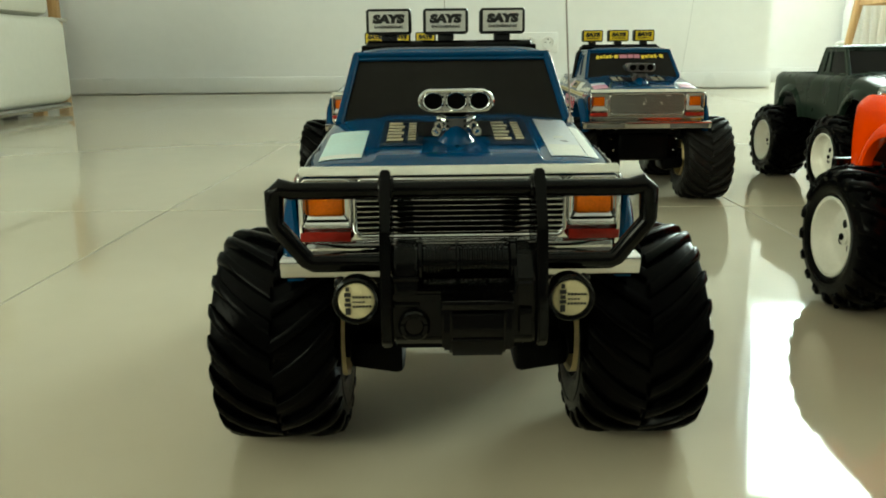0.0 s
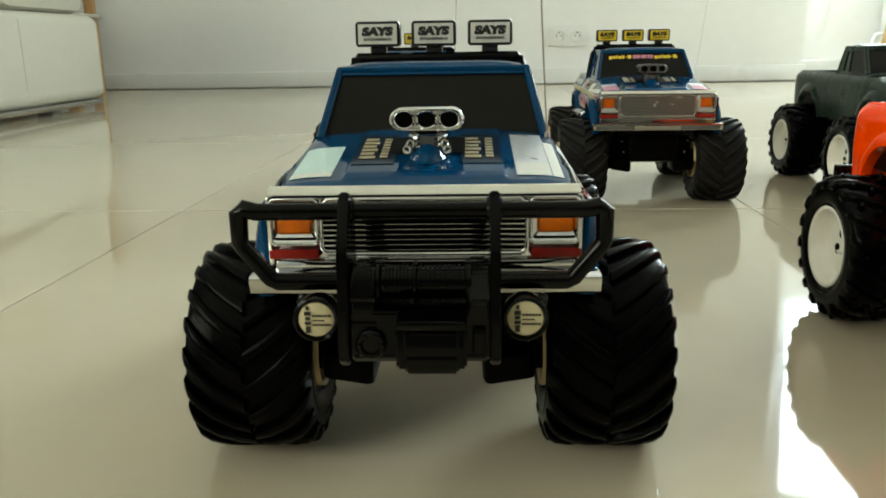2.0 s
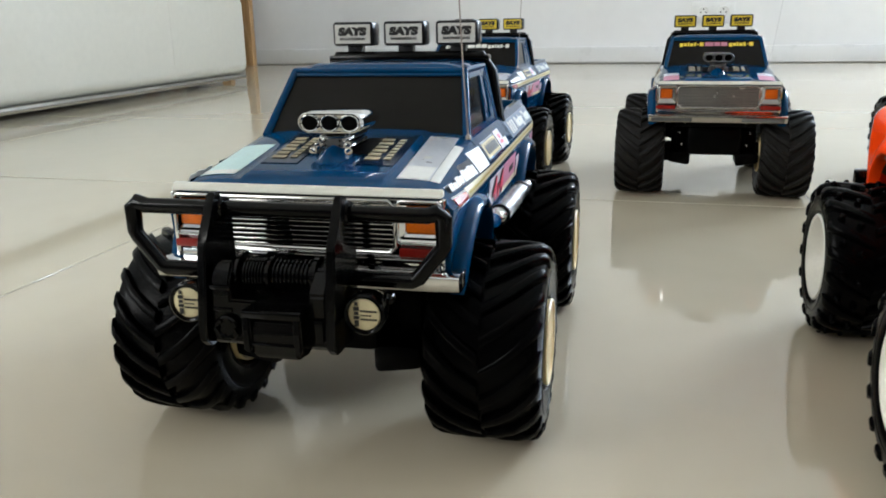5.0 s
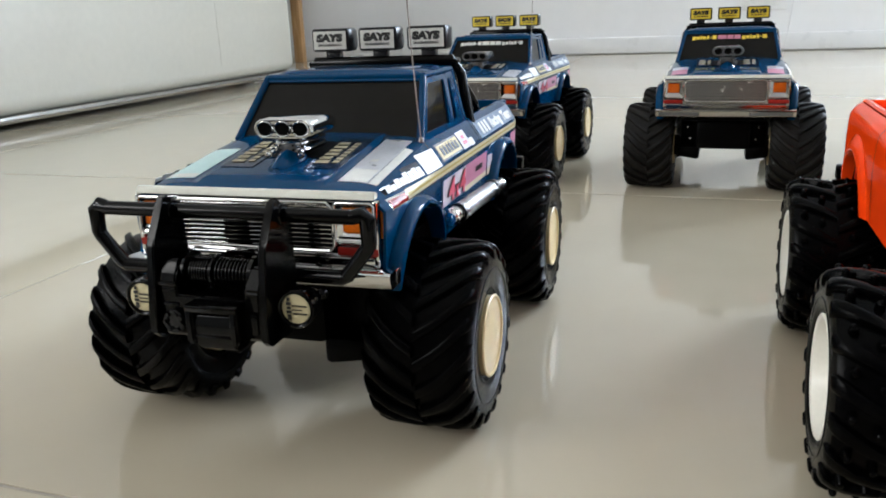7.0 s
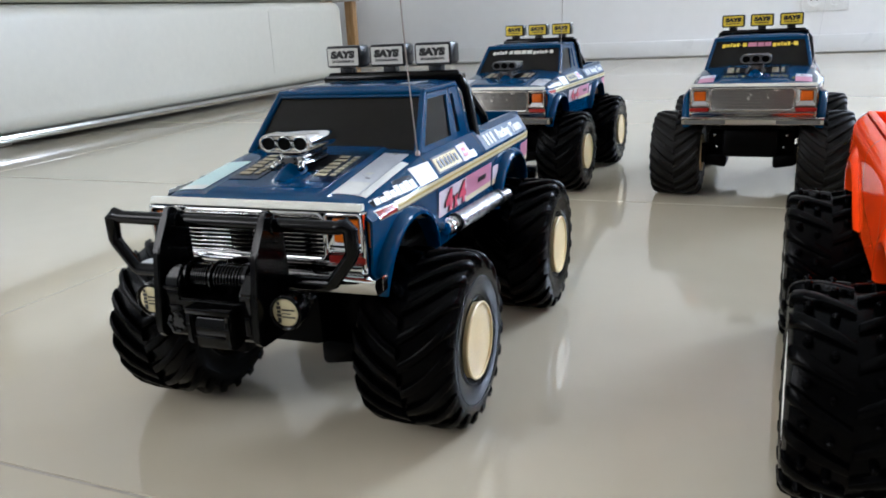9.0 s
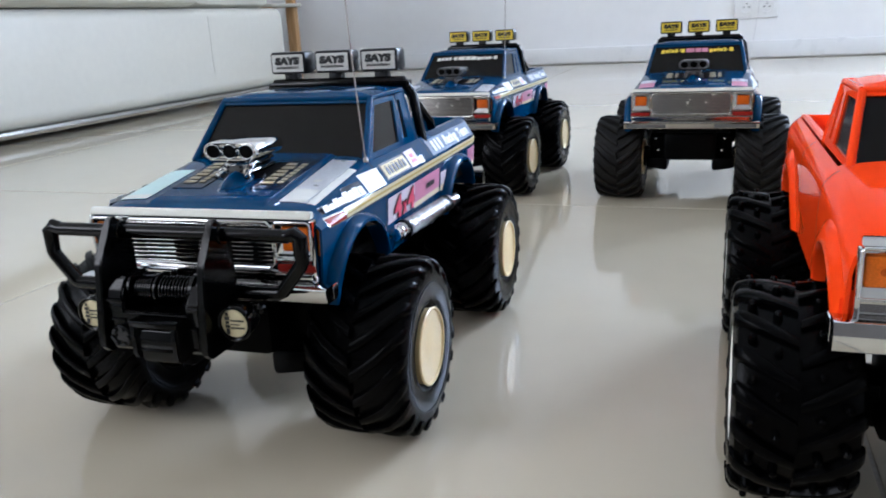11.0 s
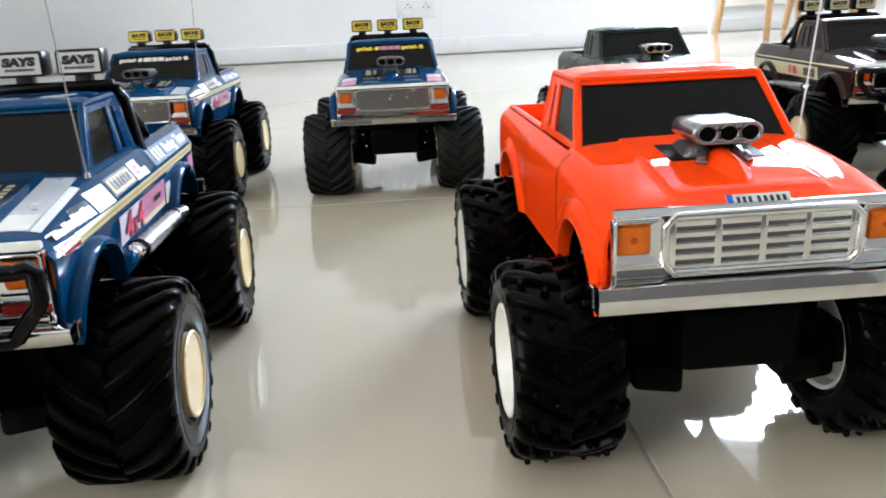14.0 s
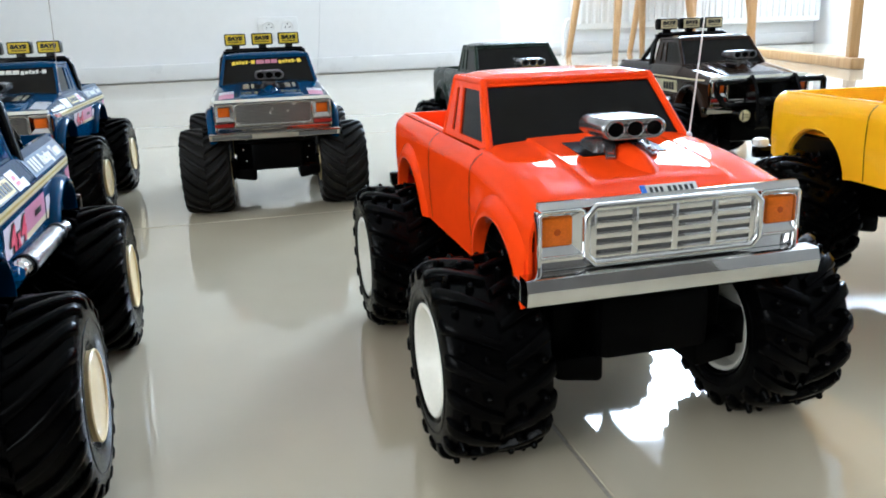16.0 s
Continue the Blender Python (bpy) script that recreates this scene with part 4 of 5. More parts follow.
def decals(truck, first, patch=None):
    """Stickers of the blue trucks."""
    if first:
        hood_patch(truck, -84, -58, -38, 30, STICKMINT, "pale mint sticker")
        hood_patch(truck, 56, 78, -38, 58, STICKSILVER, "silver foil sticker")
        hood_patch(truck, 78.3, 85, -38, 40, STICKWHITE, "white edge of the foil sticker")
        hood_patch(truck, 57.5, 77, -37, -12, STICKWHITE, "white front of the foil sticker", 0.0, 0.55)
        hood_patch(truck, -83.5, -58.5, -37.5, -29, STICKWHITE, "white front of the mint sticker", 0.0, 0.55)
        hood_patch(truck, 63, 69, 4, 9, STICKWHITE, "small white mark", 1.0, 0.6)
    else:
        for x0, x1 in ((-84, -60), (60, 84)):
            hood_patch(truck, x0, x1, -44, -14, patch, "hood corner sticker")
            hood_patch(truck, x0, x1, -13.5, 6, STICKSILVER, "silver hood corner sticker")
    for x0, x1 in ((-47, -22), (22, 47)):
        q = hood_q(x0, x1, -16 if first else 4, 50, 0.9)
        part("hood_panel_sticker", plate(hood_q(x0 - 1, x1 + 1, -18 if first else 2, 52, 0.3), 0.3), STICKNAVY, truck, "dark sticker panel")
        cells = [(0.10, 0.52 - 0.06 * (k % 2), 0.12 + 0.13 * k, 0.205 + 0.13 * k) for k in range(6)]
        cells += [(0.64, 0.84, 0.14 + 0.105 * k, 0.21 + 0.105 * k) for k in range(7)]
        bars("hood_print", STICKDULL, truck, q, cells, lift=0.1)
    for s in (-1, 1):
        side_strip(truck, s, -18, 354, 170.8, 177.6, STICKCREAM, "cream stripe", "side_stripe", 24)
        side_strip(truck, s, -16, 352, 173.2, 175.2, STICKGOLD, "ochre line in the stripe", "side_stripe", 24, 0.6)
        side_strip(truck, s, -18, 354, 169.6, 170.8, STICKBLACK, "black edge of the stripe", "side_stripe", 24)
        side_strip(truck, s, -46, -20, 171.2, 176.4, REDLENS, "red side marker", "side_lamp", 4, 0.9)
        side_strip(truck, s, -47, -19, 170.2, 177.2, CHROME, "chrome frame of the side marker", "side_lamp", 4, 0.5)
        side_strip(truck, s, -43, 28, 179.0 if first else 180.0, 183.4, STICKNAVY, "dark navy sticker panel", n=6)
        side_strip(truck, s, -2, 28, 183.4, 189.0, STICKNAVY, "dark navy sticker panel", n=6)
        side_strip(truck, s, 31, 66, 178.6, 192.5, STICKWHITE, "white foil sticker over the shoulder", n=4)
        q = side_q(s, -40, 26, 179.2, 186.6, 0.6)
        bars("side_print", STICKWHITE, truck, q, [(0.01 + 0.125 * k, 0.12 + 0.125 * k, 0.02, (0.62 if k < 2 else 0.8 if k < 4 else 0.98) - 0.1 * (k % 2)) for k in range(8)], lift=0.1)
        side_strip(truck, s, 66, 134, 143.4, 166, STICKPALEPINK, "pale sticker with red 4x4")
        side_strip(truck, s, 134, 209, 147, 166, STICKPINK, "pink sticker")
        side_strip(truck, s, 214, 232, 147, 160, STICKPALEPINK, "pale pink sticker")
        side_strip(truck, s, 134, 209, 142, 147, STICKCREAM, "cream sticker edge")
        side_strip(truck, s, 214, 236, 141, 147, STICKCREAM, "cream sticker edge")
        side_strip(truck, s, 316, 355, 150, 167, STICKPINK, "pink sticker")
        side_strip(truck, s, 322, 355, 145, 150, STICKCREAM, "cream sticker edge")
        side_strip(truck, s, 72, 131, 180.5, 193.5, STICKBLACK, "black edge of the name sticker")
        side_strip(truck, s, 74, 129, 181.8, 192.2, STICKNAME, "gold name sticker", off=0.7)
        side_strip(truck, s, 134, 158, 180, 194, STICKPALEPINK, "small pale pink sticker", n=4)
        side_strip(truck, s, 158, 170, 179.5, 186, STICKWHITE, "small white sticker", n=4)
        q = side_q(s, 78, 130, 145, 164, 0.9)
        for word, u0, u1, v1 in (("4", 0.02, 0.36, 1.0), ("x", 0.41, 0.61, 0.55), ("4", 0.66, 1.0, 1.0)):
            lettering("side_number", word, STICKBLACK, truck, inner_quad(q, u0 - 0.035, u1 + 0.035, -0.05, v1 + 0.07), 0.1, 0.2, bold=0.075)
            lettering("side_number", word, STICKRED, truck, inner_quad(q, u0, u1, 0.0, v1), 0.5, 0.3, bold=0.04)
        bars("side_print", STICKBLACK, truck, side_q(s, 76, 127, 182.5, 191.5, 1.0), [(0.06 + 0.155 * k, 0.16 + 0.155 * k, 0.16, 0.84) for k in range(6)] + [(0.08 + 0.155 * k, 0.14 + 0.155 * k, 0.9, 0.97) for k in range(5)], lift=0.1)
        bars("side_print", STICKRED, truck, side_q(s, 137, 155, 182, 192, 0.6), [(0.2, 0.8, 0.15, 0.4), (0.3, 0.7, 0.55, 0.85)], lift=0.1)
        bars("side_print", STICKBLACK, truck, side_q(s, 166, 192, 152, 160, 0.6), [(0.05 + 0.24 * k, 0.23 + 0.24 * k, 0.2, 0.8) for k in range(4)], lift=0.1)
        side_strip(truck, s, 196, 349, 180.0, 194.5, STICKSLATE, "slate blue sticker panel", n=10)
        q = side_q(s, 204, 340, 182.5, 192.5, 0.7)
        bars("side_print", STICKWHITE, truck, q, [(0.02, 0.07, 0, 1), (0.10, 0.15, 0, 1), (0.18, 0.23, 0, 1)], lift=0.1)
        lettering("side_print", "Racing", STICKWHITE, truck, inner_quad(q, 0.30, 0.63, -0.2, 1.0), 0.1, 0.3, shear=0.1, bold=0.055)
        lettering("side_print", "Team", STICKWHITE, truck, inner_quad(q, 0.68, 0.95, 0.0, 1.0), 0.1, 0.3, shear=0.1, bold=0.055)


def screen_print(truck, outer, inner):
    """Three printed names across the top of the windscreen, as plain blocks."""
    q = [tuple(Vector(p) + Vector((0, 1.2, -0.7))) for p in SCREEN]
    small = [(0.02, 0.15, -0.2, 0.72), (0.18, 0.31, 0.0, 0.72), (0.34, 0.40, 0.0, 1.0), (0.43, 0.56, 0.0, 0.72), (0.59, 0.68, 0.0, 0.95), (0.70, 0.79, 0.35, 0.5), (0.82, 0.98, 0.0, 0.95)]
    large = [(0.0, 0.38, 0.0, 0.9), (0.42, 0.68, 0.0, 0.9), (0.72, 1.0, 0.0, 0.9)]
    for cells, u0, u1, v0, v1, mat in ((small, 0.10, 0.37, 0.735, 0.86, outer), (large, 0.38, 0.62, 0.735, 0.875, inner), (small, 0.63, 0.90, 0.735, 0.86, outer)):
        bars("screen_print", mat, truck, inner_quad(q, u0, u1, v0, v1), cells, lift=0.2)


def truck(label, at, paint, tyres="chevron", rubber=RUBBER, rim=CREAM, plain=True, grille="bars", metal=CHROME, lights=None, guard=False, pipes=False, wire=None, slop=0.0):
    t = thing("toy_truck", label, "toy truck", "toy monster trucks on the floor", at=pose(*at))
    SHAPE["soft"] = tyres == "studded"
    part("body", hood_bm(), paint, t)
    for s in (-1, 1):
        part("body_side", body_side_bm(s), paint, t)
        for yc in (0.0, REAR):
            part("wheel_arch_flare", flare_bm(s, yc, tyres == "studded", paint is YELLOW), paint, t)
    cab = part("cab", cab_bm(), paint, t)
    loop = [CAB[k] for k in ("ftl", "ftr", "rtr", "rtl")]
    posts = [(CAB["fbl"], CAB["ftl"]), (CAB["fbr"], CAB["ftr"]), (CAB["rbl"], CAB["rtl"]), (CAB["rbr"], CAB["rtr"])]
    for a, c in posts + list(zip(loop, loop[1:] + loop[:1])):
        p, q = (Vector(e) + (Vector((0, 148, 225)) - Vector(e)).normalized() * 2.2 for e in (a, c))
        bm = bmesh.new()
        tube(bm, [p, q], 3.0, 12)
        part("pillar" if (a, c) in posts else "roof_edge", bm, paint, cab)
    window_panes(t, DARKERGLASS if tyres == "studded" else DARKGLASS)
    bed = part("load_bed", bed_bm(), paint, t)
    for i in range(9):
        part("bed_rib", boxes((-74 + i * 17, -68 + i * 17, 192, 350, 151, 153.2)), paint, bed)
    part("hood_bulge", hood_bulge_bm(1.05) if metal is SILVER else hood_bulge_bm(0.95, -20.0), paint, t)
    engine(t, metal)
    front(t, grille)
    chassis(t, grille == "fine")
    seams(t)
    track = 114.0 if guard and pipes and wire else 113.0
    for x in (-track, track):
        for y in (0.0, REAR):
            wheel(t, x + slop, y, tyres, rubber, rim, plain)
    if lights:
        light_bar(t, *lights)
    if guard:
        bull_bar(t)
    if pipes:
        for s in (-1, 1):
            exhaust(t, s)
    if wire:
        mat, x, y, dx, dy, h = wire
        bm = bmesh.new()
        tube(bm, [(x + dx * math.sin(k * math.pi / 2), y + dy * k * k, 198 + h * k) for k in (i / 12 for i in range(13))], 0.62, 6)
        lathe(bm, [(0, 2.4), (3, 2.0), (4, 1.2)], (x, y, 198), "Z", 10)
        part("antenna", bm, mat, t, "thin wire antenna")
    SHAPE["soft"] = False
    return t


# ---- the room ----
GRID = radians(-0.8)
FLOOR = tagged(new("floor"), "polished cream floor tiles with thin grey joints", "floor", kind="structure")


def slab(name, label, category, args, mat, bevel=0.0, kind="structure"):
    ob = new(name, put_mesh(name, boxes(args, bevel=bevel), mat, 1.0))
    return tagged(ob, label, category, kind=kind)


def wall_with_hole(name, label, mat, y0, y1, x0, x1, z1, hx0, hx1, hz0, hz1):
    bm = boxes((x0, hx0, y0, y1, 0, z1), (hx1, x1, y0, y1, 0, z1), (hx0, hx1, y0, y1, 0, hz0), (hx0, hx1, y0, y1, hz1, z1))
    return tagged(new(name, put_mesh(name, bm, mat, 1.0)), label, "wall", kind="structure")


X0, X1, Y0, Y1, TOP = -2.6, 3.5, -4.6, 4.05, 2.6
slab("wall_back", "smooth white painted wall behind the trucks", "wall", (X0, 1.33, 3.33, 3.53, 0, TOP), WALL)
wall_with_hole("wall_recess", "white painted wall with a window", WALL, Y1, Y1 + 0.2, 1.13, X1 + 0.2, TOP, 1.62, 3.17, 1.15, 2.35)
slab("wall_return", "short white wall beside the window", "wall", (1.13, 1.33, 3.53, Y1, 0, TOP), WALL)
bm = boxes((X0 - 0.2, X0, Y0, -2.5, 0, TOP), (X0 - 0.2, X0, -0.5, 3.53, 0, TOP), (X0 - 0.2, X0, -2.5, -0.5, 0, 0.9), (X0 - 0.2, X0, -2.5, -0.5, 2.2, TOP))
tagged(new("wall_left", put_mesh("wall_left", bm, WALL, 1.0)), "white wall with a wide window", "wall", kind="structure")
bm = boxes((X1, X1 + 0.2, Y0, 0.7, 0, TOP), (X1, X1 + 0.2, 2.8, Y1, 0, TOP), (X1, X1 + 0.2, 0.7, 2.8, 2.25, TOP))
tagged(new("wall_right", put_mesh("wall_right", bm, WALL, 1.0)), "white wall with a balcony door opening", "wall", kind="structure")
# Out of view; its dark colour is assumed, to dim the reflections.
slab("wall_front", "plain unseen wall, darkened for dim reflections", "wall", (X0 - 0.2, X1 + 0.2, Y0 - 0.2, Y0, 0, TOP), WALLDIM)
slab("ceiling", "plain white ceiling", "ceiling", (X0 - 0.2, X1 + 0.2, Y0 - 0.2, Y1 + 0.2, TOP, TOP + 0.15), WALL)
slab("baseboard", "low white baseboard along the wall", "baseboard", (X0, 1.342, 3.316, 3.33, 0.003, 0.065), GLOSS, 0.003)
slab("baseboard", "low white baseboard in the window recess", "baseboard", (1.33, X1, Y1 - 0.014, Y1, 0.003, 0.062), GLOSS, 0.003)


def window(name, label, w, h, at):
    win = thing(name, label, "window", kind="structure", at=at)
    f = 0.06
    part("window_frame", boxes((-w / 2, w / 2, 0, 0.06, 0, f), (-w / 2, w / 2, 0, 0.06, h - f, h), (-w / 2, -w / 2 + f, 0, 0.06, f, h - f), (w / 2 - f, w / 2, 0, 0.06, f, h - f), (-f / 2, f / 2, 0, 0.06, f, h - f)), GLOSS, win, "", 1.0)
    for s in (-1, 1):
        p = part("pane", boxes((min(s * f / 2, s * (w / 2 - f)), max(s * f / 2, s * (w / 2 - f)), 0.025, 0.03, f, h - f)), PANE, win, "clear glass", 1.0)
        p.visible_shadow = False
    return win


window("window_1", "white framed window with bright daylight", 1.55, 1.2, pose(2.395, Y1 + 0.06, 1.15))
window("window_2", "white framed balcony door with bright daylight", 2.1, 2.25, pose(X1 + 0.12, 1.75, 0.0, 0, 0, -90))
window("window_3", "white framed window", 2.0, 1.3, pose(X0 - 0.12, -1.5, 0.9, 0, 0, 90))

# trucks
blue_1 = truck("dark blue toy truck with black bull bar and white roof lamps", (0.005, 0.322, 0, 0, 0, 0.8), BLUE, lights=(STICKWHITE, LAMPSHELL), guard=True, pipes=True, wire=(WIRE, 84, 62, -8, 0, 190), slop=0.5)
decals(blue_1, True)
blue_2 = truck("dark blue toy truck with yellow roof lamps, white windscreen print", (-0.056, 0.871, 0, 0, 0, -2.5), BLUE, grille="fine", metal=DARKCHROME, lights=(STICKYELLOW, LAMPSHELL), wire=(WIRE, 84, 62, 8, 0, 260))
decals(blue_2, False, STICKSILVER)
screen_print(blue_2, STICKWHITE, STICKWHITE)
blue_3 = truck("dark blue toy truck with yellow roof lamps, yellow windscreen print", (0.211, 0.866, 0, 0, 0, -1.6), BLUE, rubber=RUBBERDULL, grille="fine", metal=DARKCHROME, lights=(STICKYELLOW, LAMPSHELL), pipes=True, wire=(WIREWHITE, 84, 62, 20, 0, 260), slop=-2.5)
decals(blue_3, False, STICKPINK)
screen_print(blue_3, STICKYELLOW, STICKPINK)
truck("dark green toy monster truck with plain body and white rims", (0.5015, 0.854, 0, 0, 0, -0.7), GREEN, "studded", RUBBER, WHITE, False, "slots", SILVER)
orange = truck("bright orange-red toy truck with studded tyres and silver grille", (0.335, 0.311, 0, 0, 0, -0.4), RED, "studded", RUBBER, WHITE, False, "slots", SILVER, wire=(WIREWHITE, 84, 62, 14, 0, 230), slop=-3.5)
brown = truck("brown toy monster truck with roof lamps and black bull bar", (0.742, 0.808, 0, 0, 0, -4.9), BROWN, rubber=RUBBER, rim=CREAM, grille="dark", metal=DARKCHROME, lights=(STICKCREAM, CHASSIS), guard=True, pipes=True)
yellow = truck("bright yellow toy monster truck with studded tyres", (0.614, 0.294, 0, 0, 0, -4.0), YELLOW, "studded", RUBBER, WHITE, False, "slots", SILVER)
part("bumper_block", boxes((-102, -86, 374, 390, 128.2, 139), bevel=3.5), SOCKETWHITE, yellow, "white plastic block on the rear bumper")

# sofa
SEAM = 1.89
sofa = thing("sofa", "white leather sofa on a low steel rail", "sofa", at=pose(-1.085, 0.05, 0.002))
bm = bmesh.new()
box(bm, -0.9, 0.0, -0.3, 2.32, 0.026, 0.262, 0.03, 4)
part("base", bm, LEATHER, sofa, "", 1.0)
for y0, y1 in ((-0.29, 0.88), (0.89, 1.86)):
    part("seat_cushion", boxes((-0.88, 0.03, y0, y1, 0.264, 0.43), bevel=0.04), LEATHER, sofa, "", 1.0)
part("armrest", boxes((-0.88, -0.012, 1.875, 2.27, 0.264, 0.60), bevel=0.03), LEATHER, sofa, "", 1.0)
part("backrest", boxes((-1.05, -0.75, -0.3, 2.3, 0.1, 0.8), bevel=0.05), LEATHER, sofa, "", 1.0)
bm = bmesh.new()
tube(bm, [(0.0, SEAM, 0.07), (0.0006, SEAM, 0.12), (0.0006, SEAM, 0.19), (0.0, SEAM, 0.24)], 0.0004, 8)
part("seam", bm, LEATHER, sofa, "stitched seam", 1.0)
part("rail", boxes((-0.85, -0.004, -0.28, 2.305, 0.010, 0.026), bevel=0.006), STEEL, sofa, "steel base rail", 1.0)
for y in (-0.2, 1.0, 2.1):
    part("foot", boxes((-0.1, -0.06, y, y + 0.05, 0.0, 0.014)), STEEL, sofa, "", 1.0)

# decals of the orange and the brown truck
q = [(-21, -58.8, 182), (19, -58.8, 182), (19, -52.5, 188.0), (-21, -52.5, 188.0)]
part("registration_plate", plate(q, 0.5), STICKWHITE, orange, "white registration plate sticker")
bars("plate_band", STICKBLUE, orange, q, [(0.0, 0.09, 0, 1)], lift=0.6)
bars("plate_print", STICKBLACK, orange, q, [(0.15 + 0.092 * k, 0.20 + 0.092 * k, 0.25, 0.78) for k in range(3)] + [(0.47 + 0.1 * k, 0.525 + 0.1 * k, 0.25, 0.78) for k in range(5)], lift=0.6)
for sd in (-1, 1):
    side_strip(brown, sd, 56, 350, 150, 172, STICKCREAM, "cream side stripe", "side_stripe", 20)
    side_strip(brown, sd, -40, 352, 176.5, 179, STICKCREAM, "thin cream line", "side_stripe", 20)
    bars("side_print", STICKBLACK, brown, side_q(sd, 66, 112, 154, 168, 0.6), [(0.03 + 0.25 * k, 0.22 + 0.25 * k, 0, 1) for k in range(4)], lift=0.2)
    bars("side_print", STICKRED, brown, side_q(sd, 130, 180, 154, 168, 0.6), [(0.1, 0.35, 0, 1), (0.5, 0.8, 0, 1)], lift=0.2)

# sockets on the wall
sock = thing("wall_socket", "double white plastic wall socket", "socket", at=pose(0.39, 3.33, 0.19))
part("plate", boxes((-0.078, 0.078, -0.009, 0.0, -0.04, 0.04), bevel=0.003), SOCKETWHITE, sock, "", 1.0)
for x in (-0.0365, 0.0365):
    bm = bmesh.new()
    lathe(bm, [(-0.0085, 0.025), (-0.013, 0.0245), (-0.013, 0.0205), (-0.0095, 0.0195), (-0.0092, 0.001)], (x, 0, 0), "Y", 28)
    outlet = part("outlet", bm, SOCKETWHITE, sock, "round recessed outlet", 1.0)
    bm = bmesh.new()
    for dx, dz in ((-0.0095, 0), (0.0095, 0), (0, 0.012)):
        lathe(bm, [(-0.0105, 0.0026), (-0.009, 0.0026)], (x + dx, 0, dz), "Y", 10)
    part("pin_hole", bm, CHASSIS, outlet, "", 1.0)

# radiator under the window
rad = thing("radiator", "white panel radiator with vertical ribs", "radiator", at=pose(1.95, Y1 - 0.13, 0.125))
part("panel", boxes((0, 1.5, 0.02, 0.10, 0, 0.6), bevel=0.01), GLOSS, rad, "", 1.0)
for i in range(37):
    part("rib", boxes((0.02 + i * 0.04, 0.045 + i * 0.04, 0.012, 0.022, 0.03, 0.57), bevel=0.004), GLOSS, rad, "", 1.0)
bm = bmesh.new()
tube(bm, [(-0.05, 0.06, -0.14), (-0.05, 0.06, 0.0), (-0.03, 0.06, 0.05), (0.01, 0.06, 0.06)], 0.009, 10)
part("pipe", bm, GLOSS, rad, "white pipe", 1.0)
for x in (0.15, 0.75, 1.35):
    part("bracket", boxes((x, x + 0.04, 0.08, 0.13, 0.05, 0.5)), GLOSS, rad, "", 1.0)


def chair(at):
    """A chair on four splayed round legs."""
    ob = thing("chair", "wooden chair with splayed pale beech legs", "chair", "chairs by the window", at=at)
    part("seat", boxes((-0.22, 0.22, -0.21, 0.21, 0.43, 0.46), bevel=0.012), OAK, ob, "", 1.0)
    part("backrest", boxes((-0.21, 0.21, 0.19, 0.215, 0.62, 0.82), bevel=0.01), OAK, ob, "", 1.0)
    for args in ((-0.17, 0.17, 0.165, 0.183, 0.335, 0.43), (-0.17, 0.17, -0.183, -0.165, 0.335, 0.43), (0.165, 0.183, -0.165, 0.165, 0.335, 0.43), (-0.183, -0.165, -0.165, 0.165, 0.335, 0.43)):
        part("seat_rail", boxes(args, bevel=0.003), OAK, ob, "", 1.0)
    for a in (-1, 1):
        for c in (-1, 1):
            bm = bmesh.new()
            tube(bm, [(a * 0.21, c * 0.21, 0.0), (a * 0.165, c * 0.165, 0.435)], [0.013, 0.021], 14)
            part("leg", bm, OAK, ob, "", 1.0)
        bm = bmesh.new()
        tube(bm, [(a * 0.18, 0.18, 0.44), (a * 0.18, 0.20, 0.80)], 0.013, 12)
        part("back_post", bm, OAK, ob, "", 1.0)
    return ob


chair(pose(2.02, 3.48, 0, 0, 0, 5))
chair(pose(2.43, 3.62, 0, 0, 0, 12))

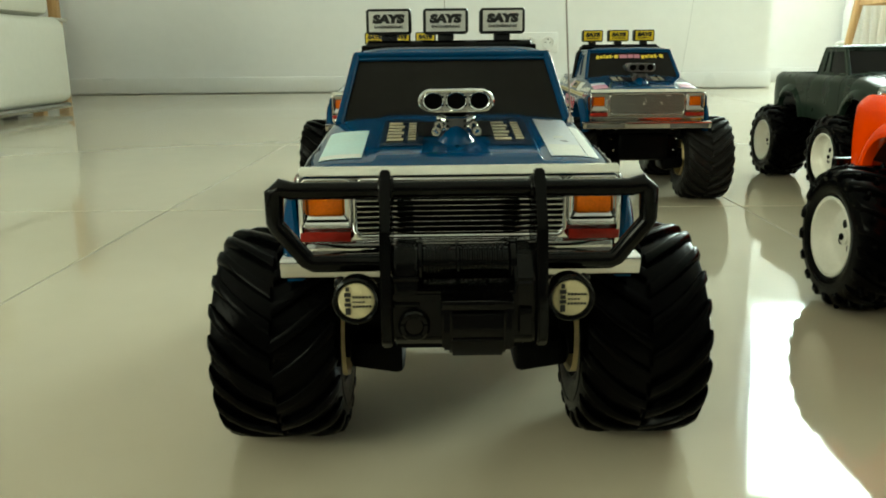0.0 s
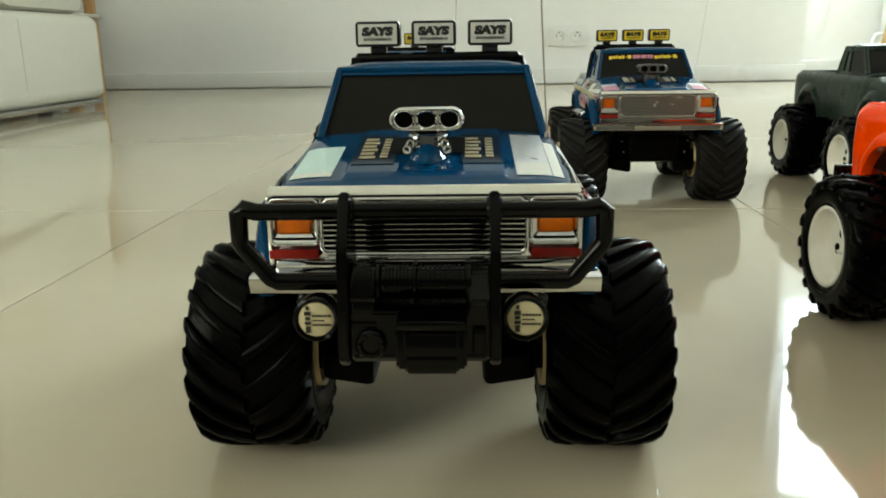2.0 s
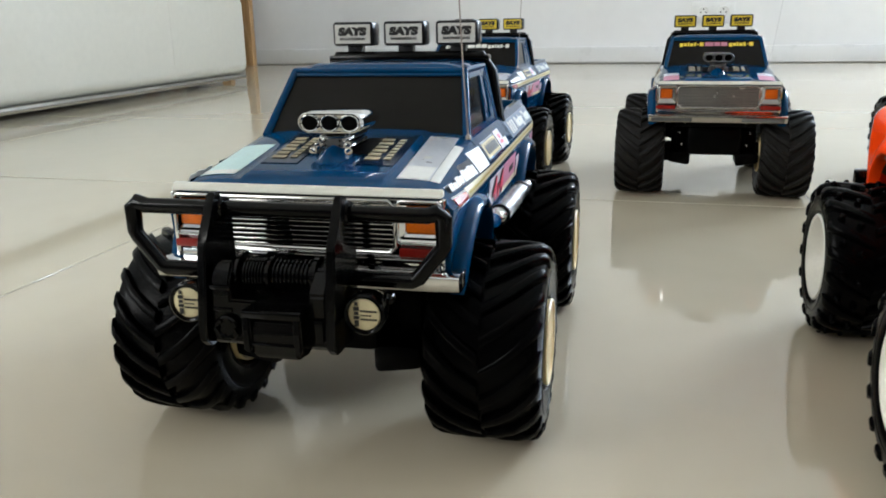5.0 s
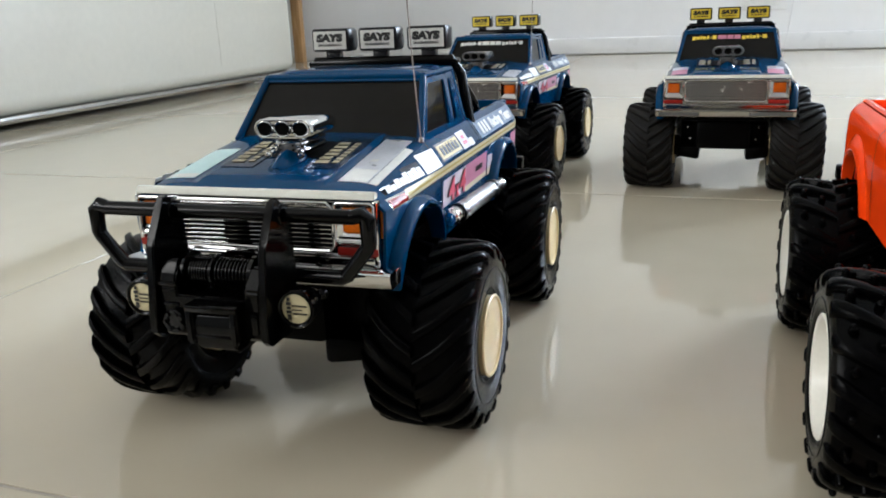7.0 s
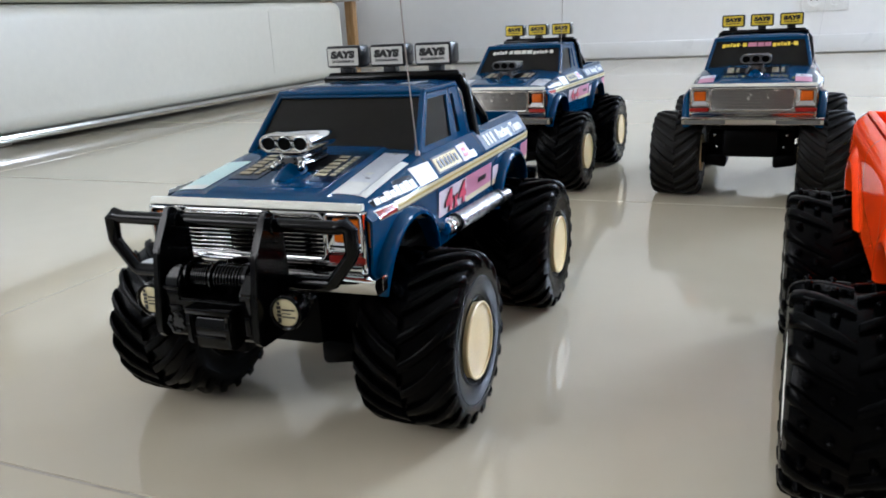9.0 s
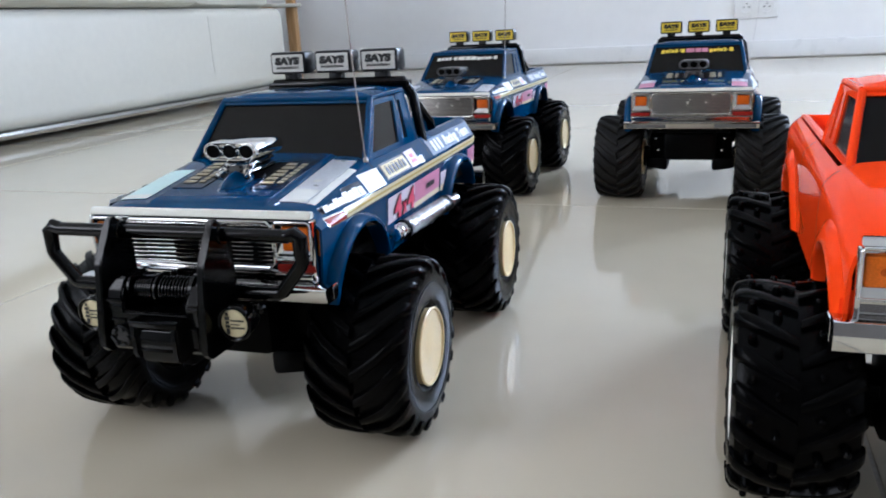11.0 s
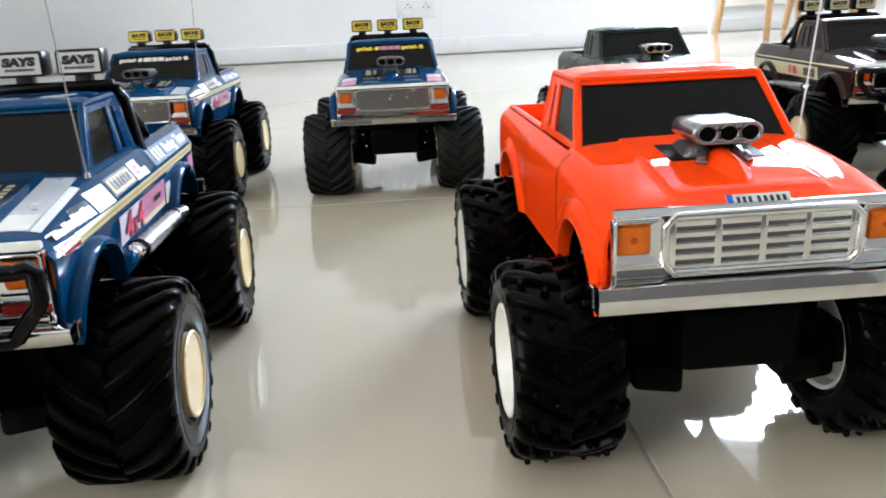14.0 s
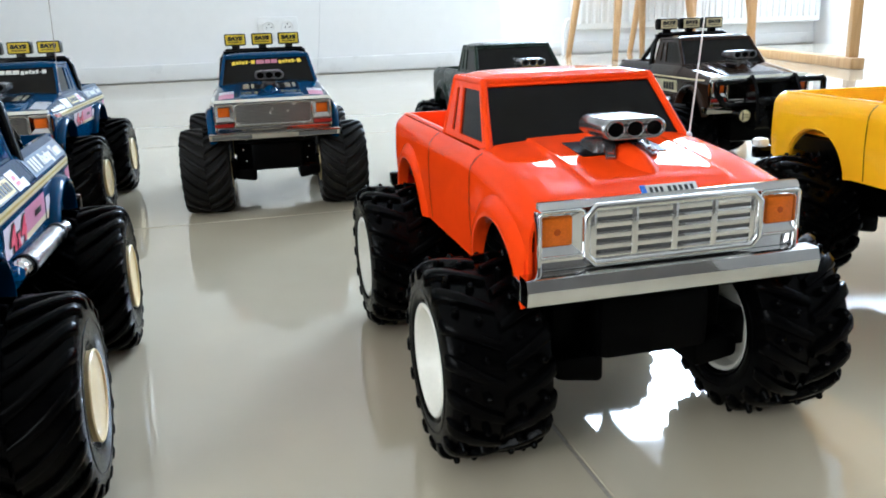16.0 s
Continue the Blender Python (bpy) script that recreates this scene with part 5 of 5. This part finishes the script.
# table on a sled base
tab = thing("table", "pale wooden table on a floor-level sled base", "table", at=pose(2.28, 2.67, 0, 0, 0, -18.5))
for s in (0, 1):
    x = s * 0.75
    part("sled_rail", boxes((x - 0.022, x + 0.022, -0.57, 0.57, 0.0, 0.035), bevel=0.004), OAK, tab, "", 1.0)
    for y in (-0.52, 0.52):
        part("leg", boxes((x - 0.016, x + 0.016, y - 0.016, y + 0.016, 0.035, 0.72), bevel=0.004), OAK, tab, "", 1.0)
part("tabletop", boxes((-0.05, 0.80, -0.62, 0.62, 0.72, 0.75), bevel=0.006), OAK, tab, "", 1.0)

# seat behind the end of the sofa
side = thing("wooden_seat", "beech wooden seat with a white cushion by the wall", "seat", at=pose(-1.555, 3.13, 0))
part("cushion", boxes((-0.36, 0.065, -0.12, 0.14, 0.288, 0.302), bevel=0.005), LEATHER, side, "thin white seat pad", 1.0)
for x in (-0.33, 0.02):
    for y in (-0.09, 0.12):
        part("leg", boxes((x - 0.018, x + 0.024, y - 0.016, y + 0.02, 0.0, 0.288), bevel=0.003), OAK, side, "", 1.0)
    part("back_post", boxes((x - 0.016, x + 0.022, 0.108, 0.138, 0.302, 0.75), bevel=0.003), OAK, side, "", 1.0)
part("back_rail", boxes((-0.31, 0.0, 0.112, 0.134, 0.6, 0.72), bevel=0.003), OAK, side, "", 1.0)

# ---- floor tiles ----
P = 0.6
tile_mesh = put_mesh("tile", boxes((-P / 2 + 0.0011, P / 2 - 0.0011, -P / 2 + 0.0011, P / 2 - 0.0011, -0.012, 0.0), bevel=0.0004), TILE, 1.0)
part("joints", boxes((X0 - 0.1, X1 + 0.1, Y0 - 0.1, Y1 + 0.1, -0.03, -0.0007)), GROUT, FLOOR, "grey grout joints", 1.0)
tile_mesh.polygons.foreach_set("use_smooth", [False] * len(tile_mesh.polygons))
ox, oy = -0.3034, 0.2166
for i in range(-5, 8):
    for j in range(-9, 8):
        x, y = ox + (i + 0.5) * P, oy + (j + 0.5) * P
        c, s = math.cos(GRID), math.sin(GRID)
        t = new("tile", tile_mesh)
        t.parent = FLOOR
        t.matrix_basis = pose(c * x - s * y, s * x + c * y, 0, 0, 0, math.degrees(GRID))
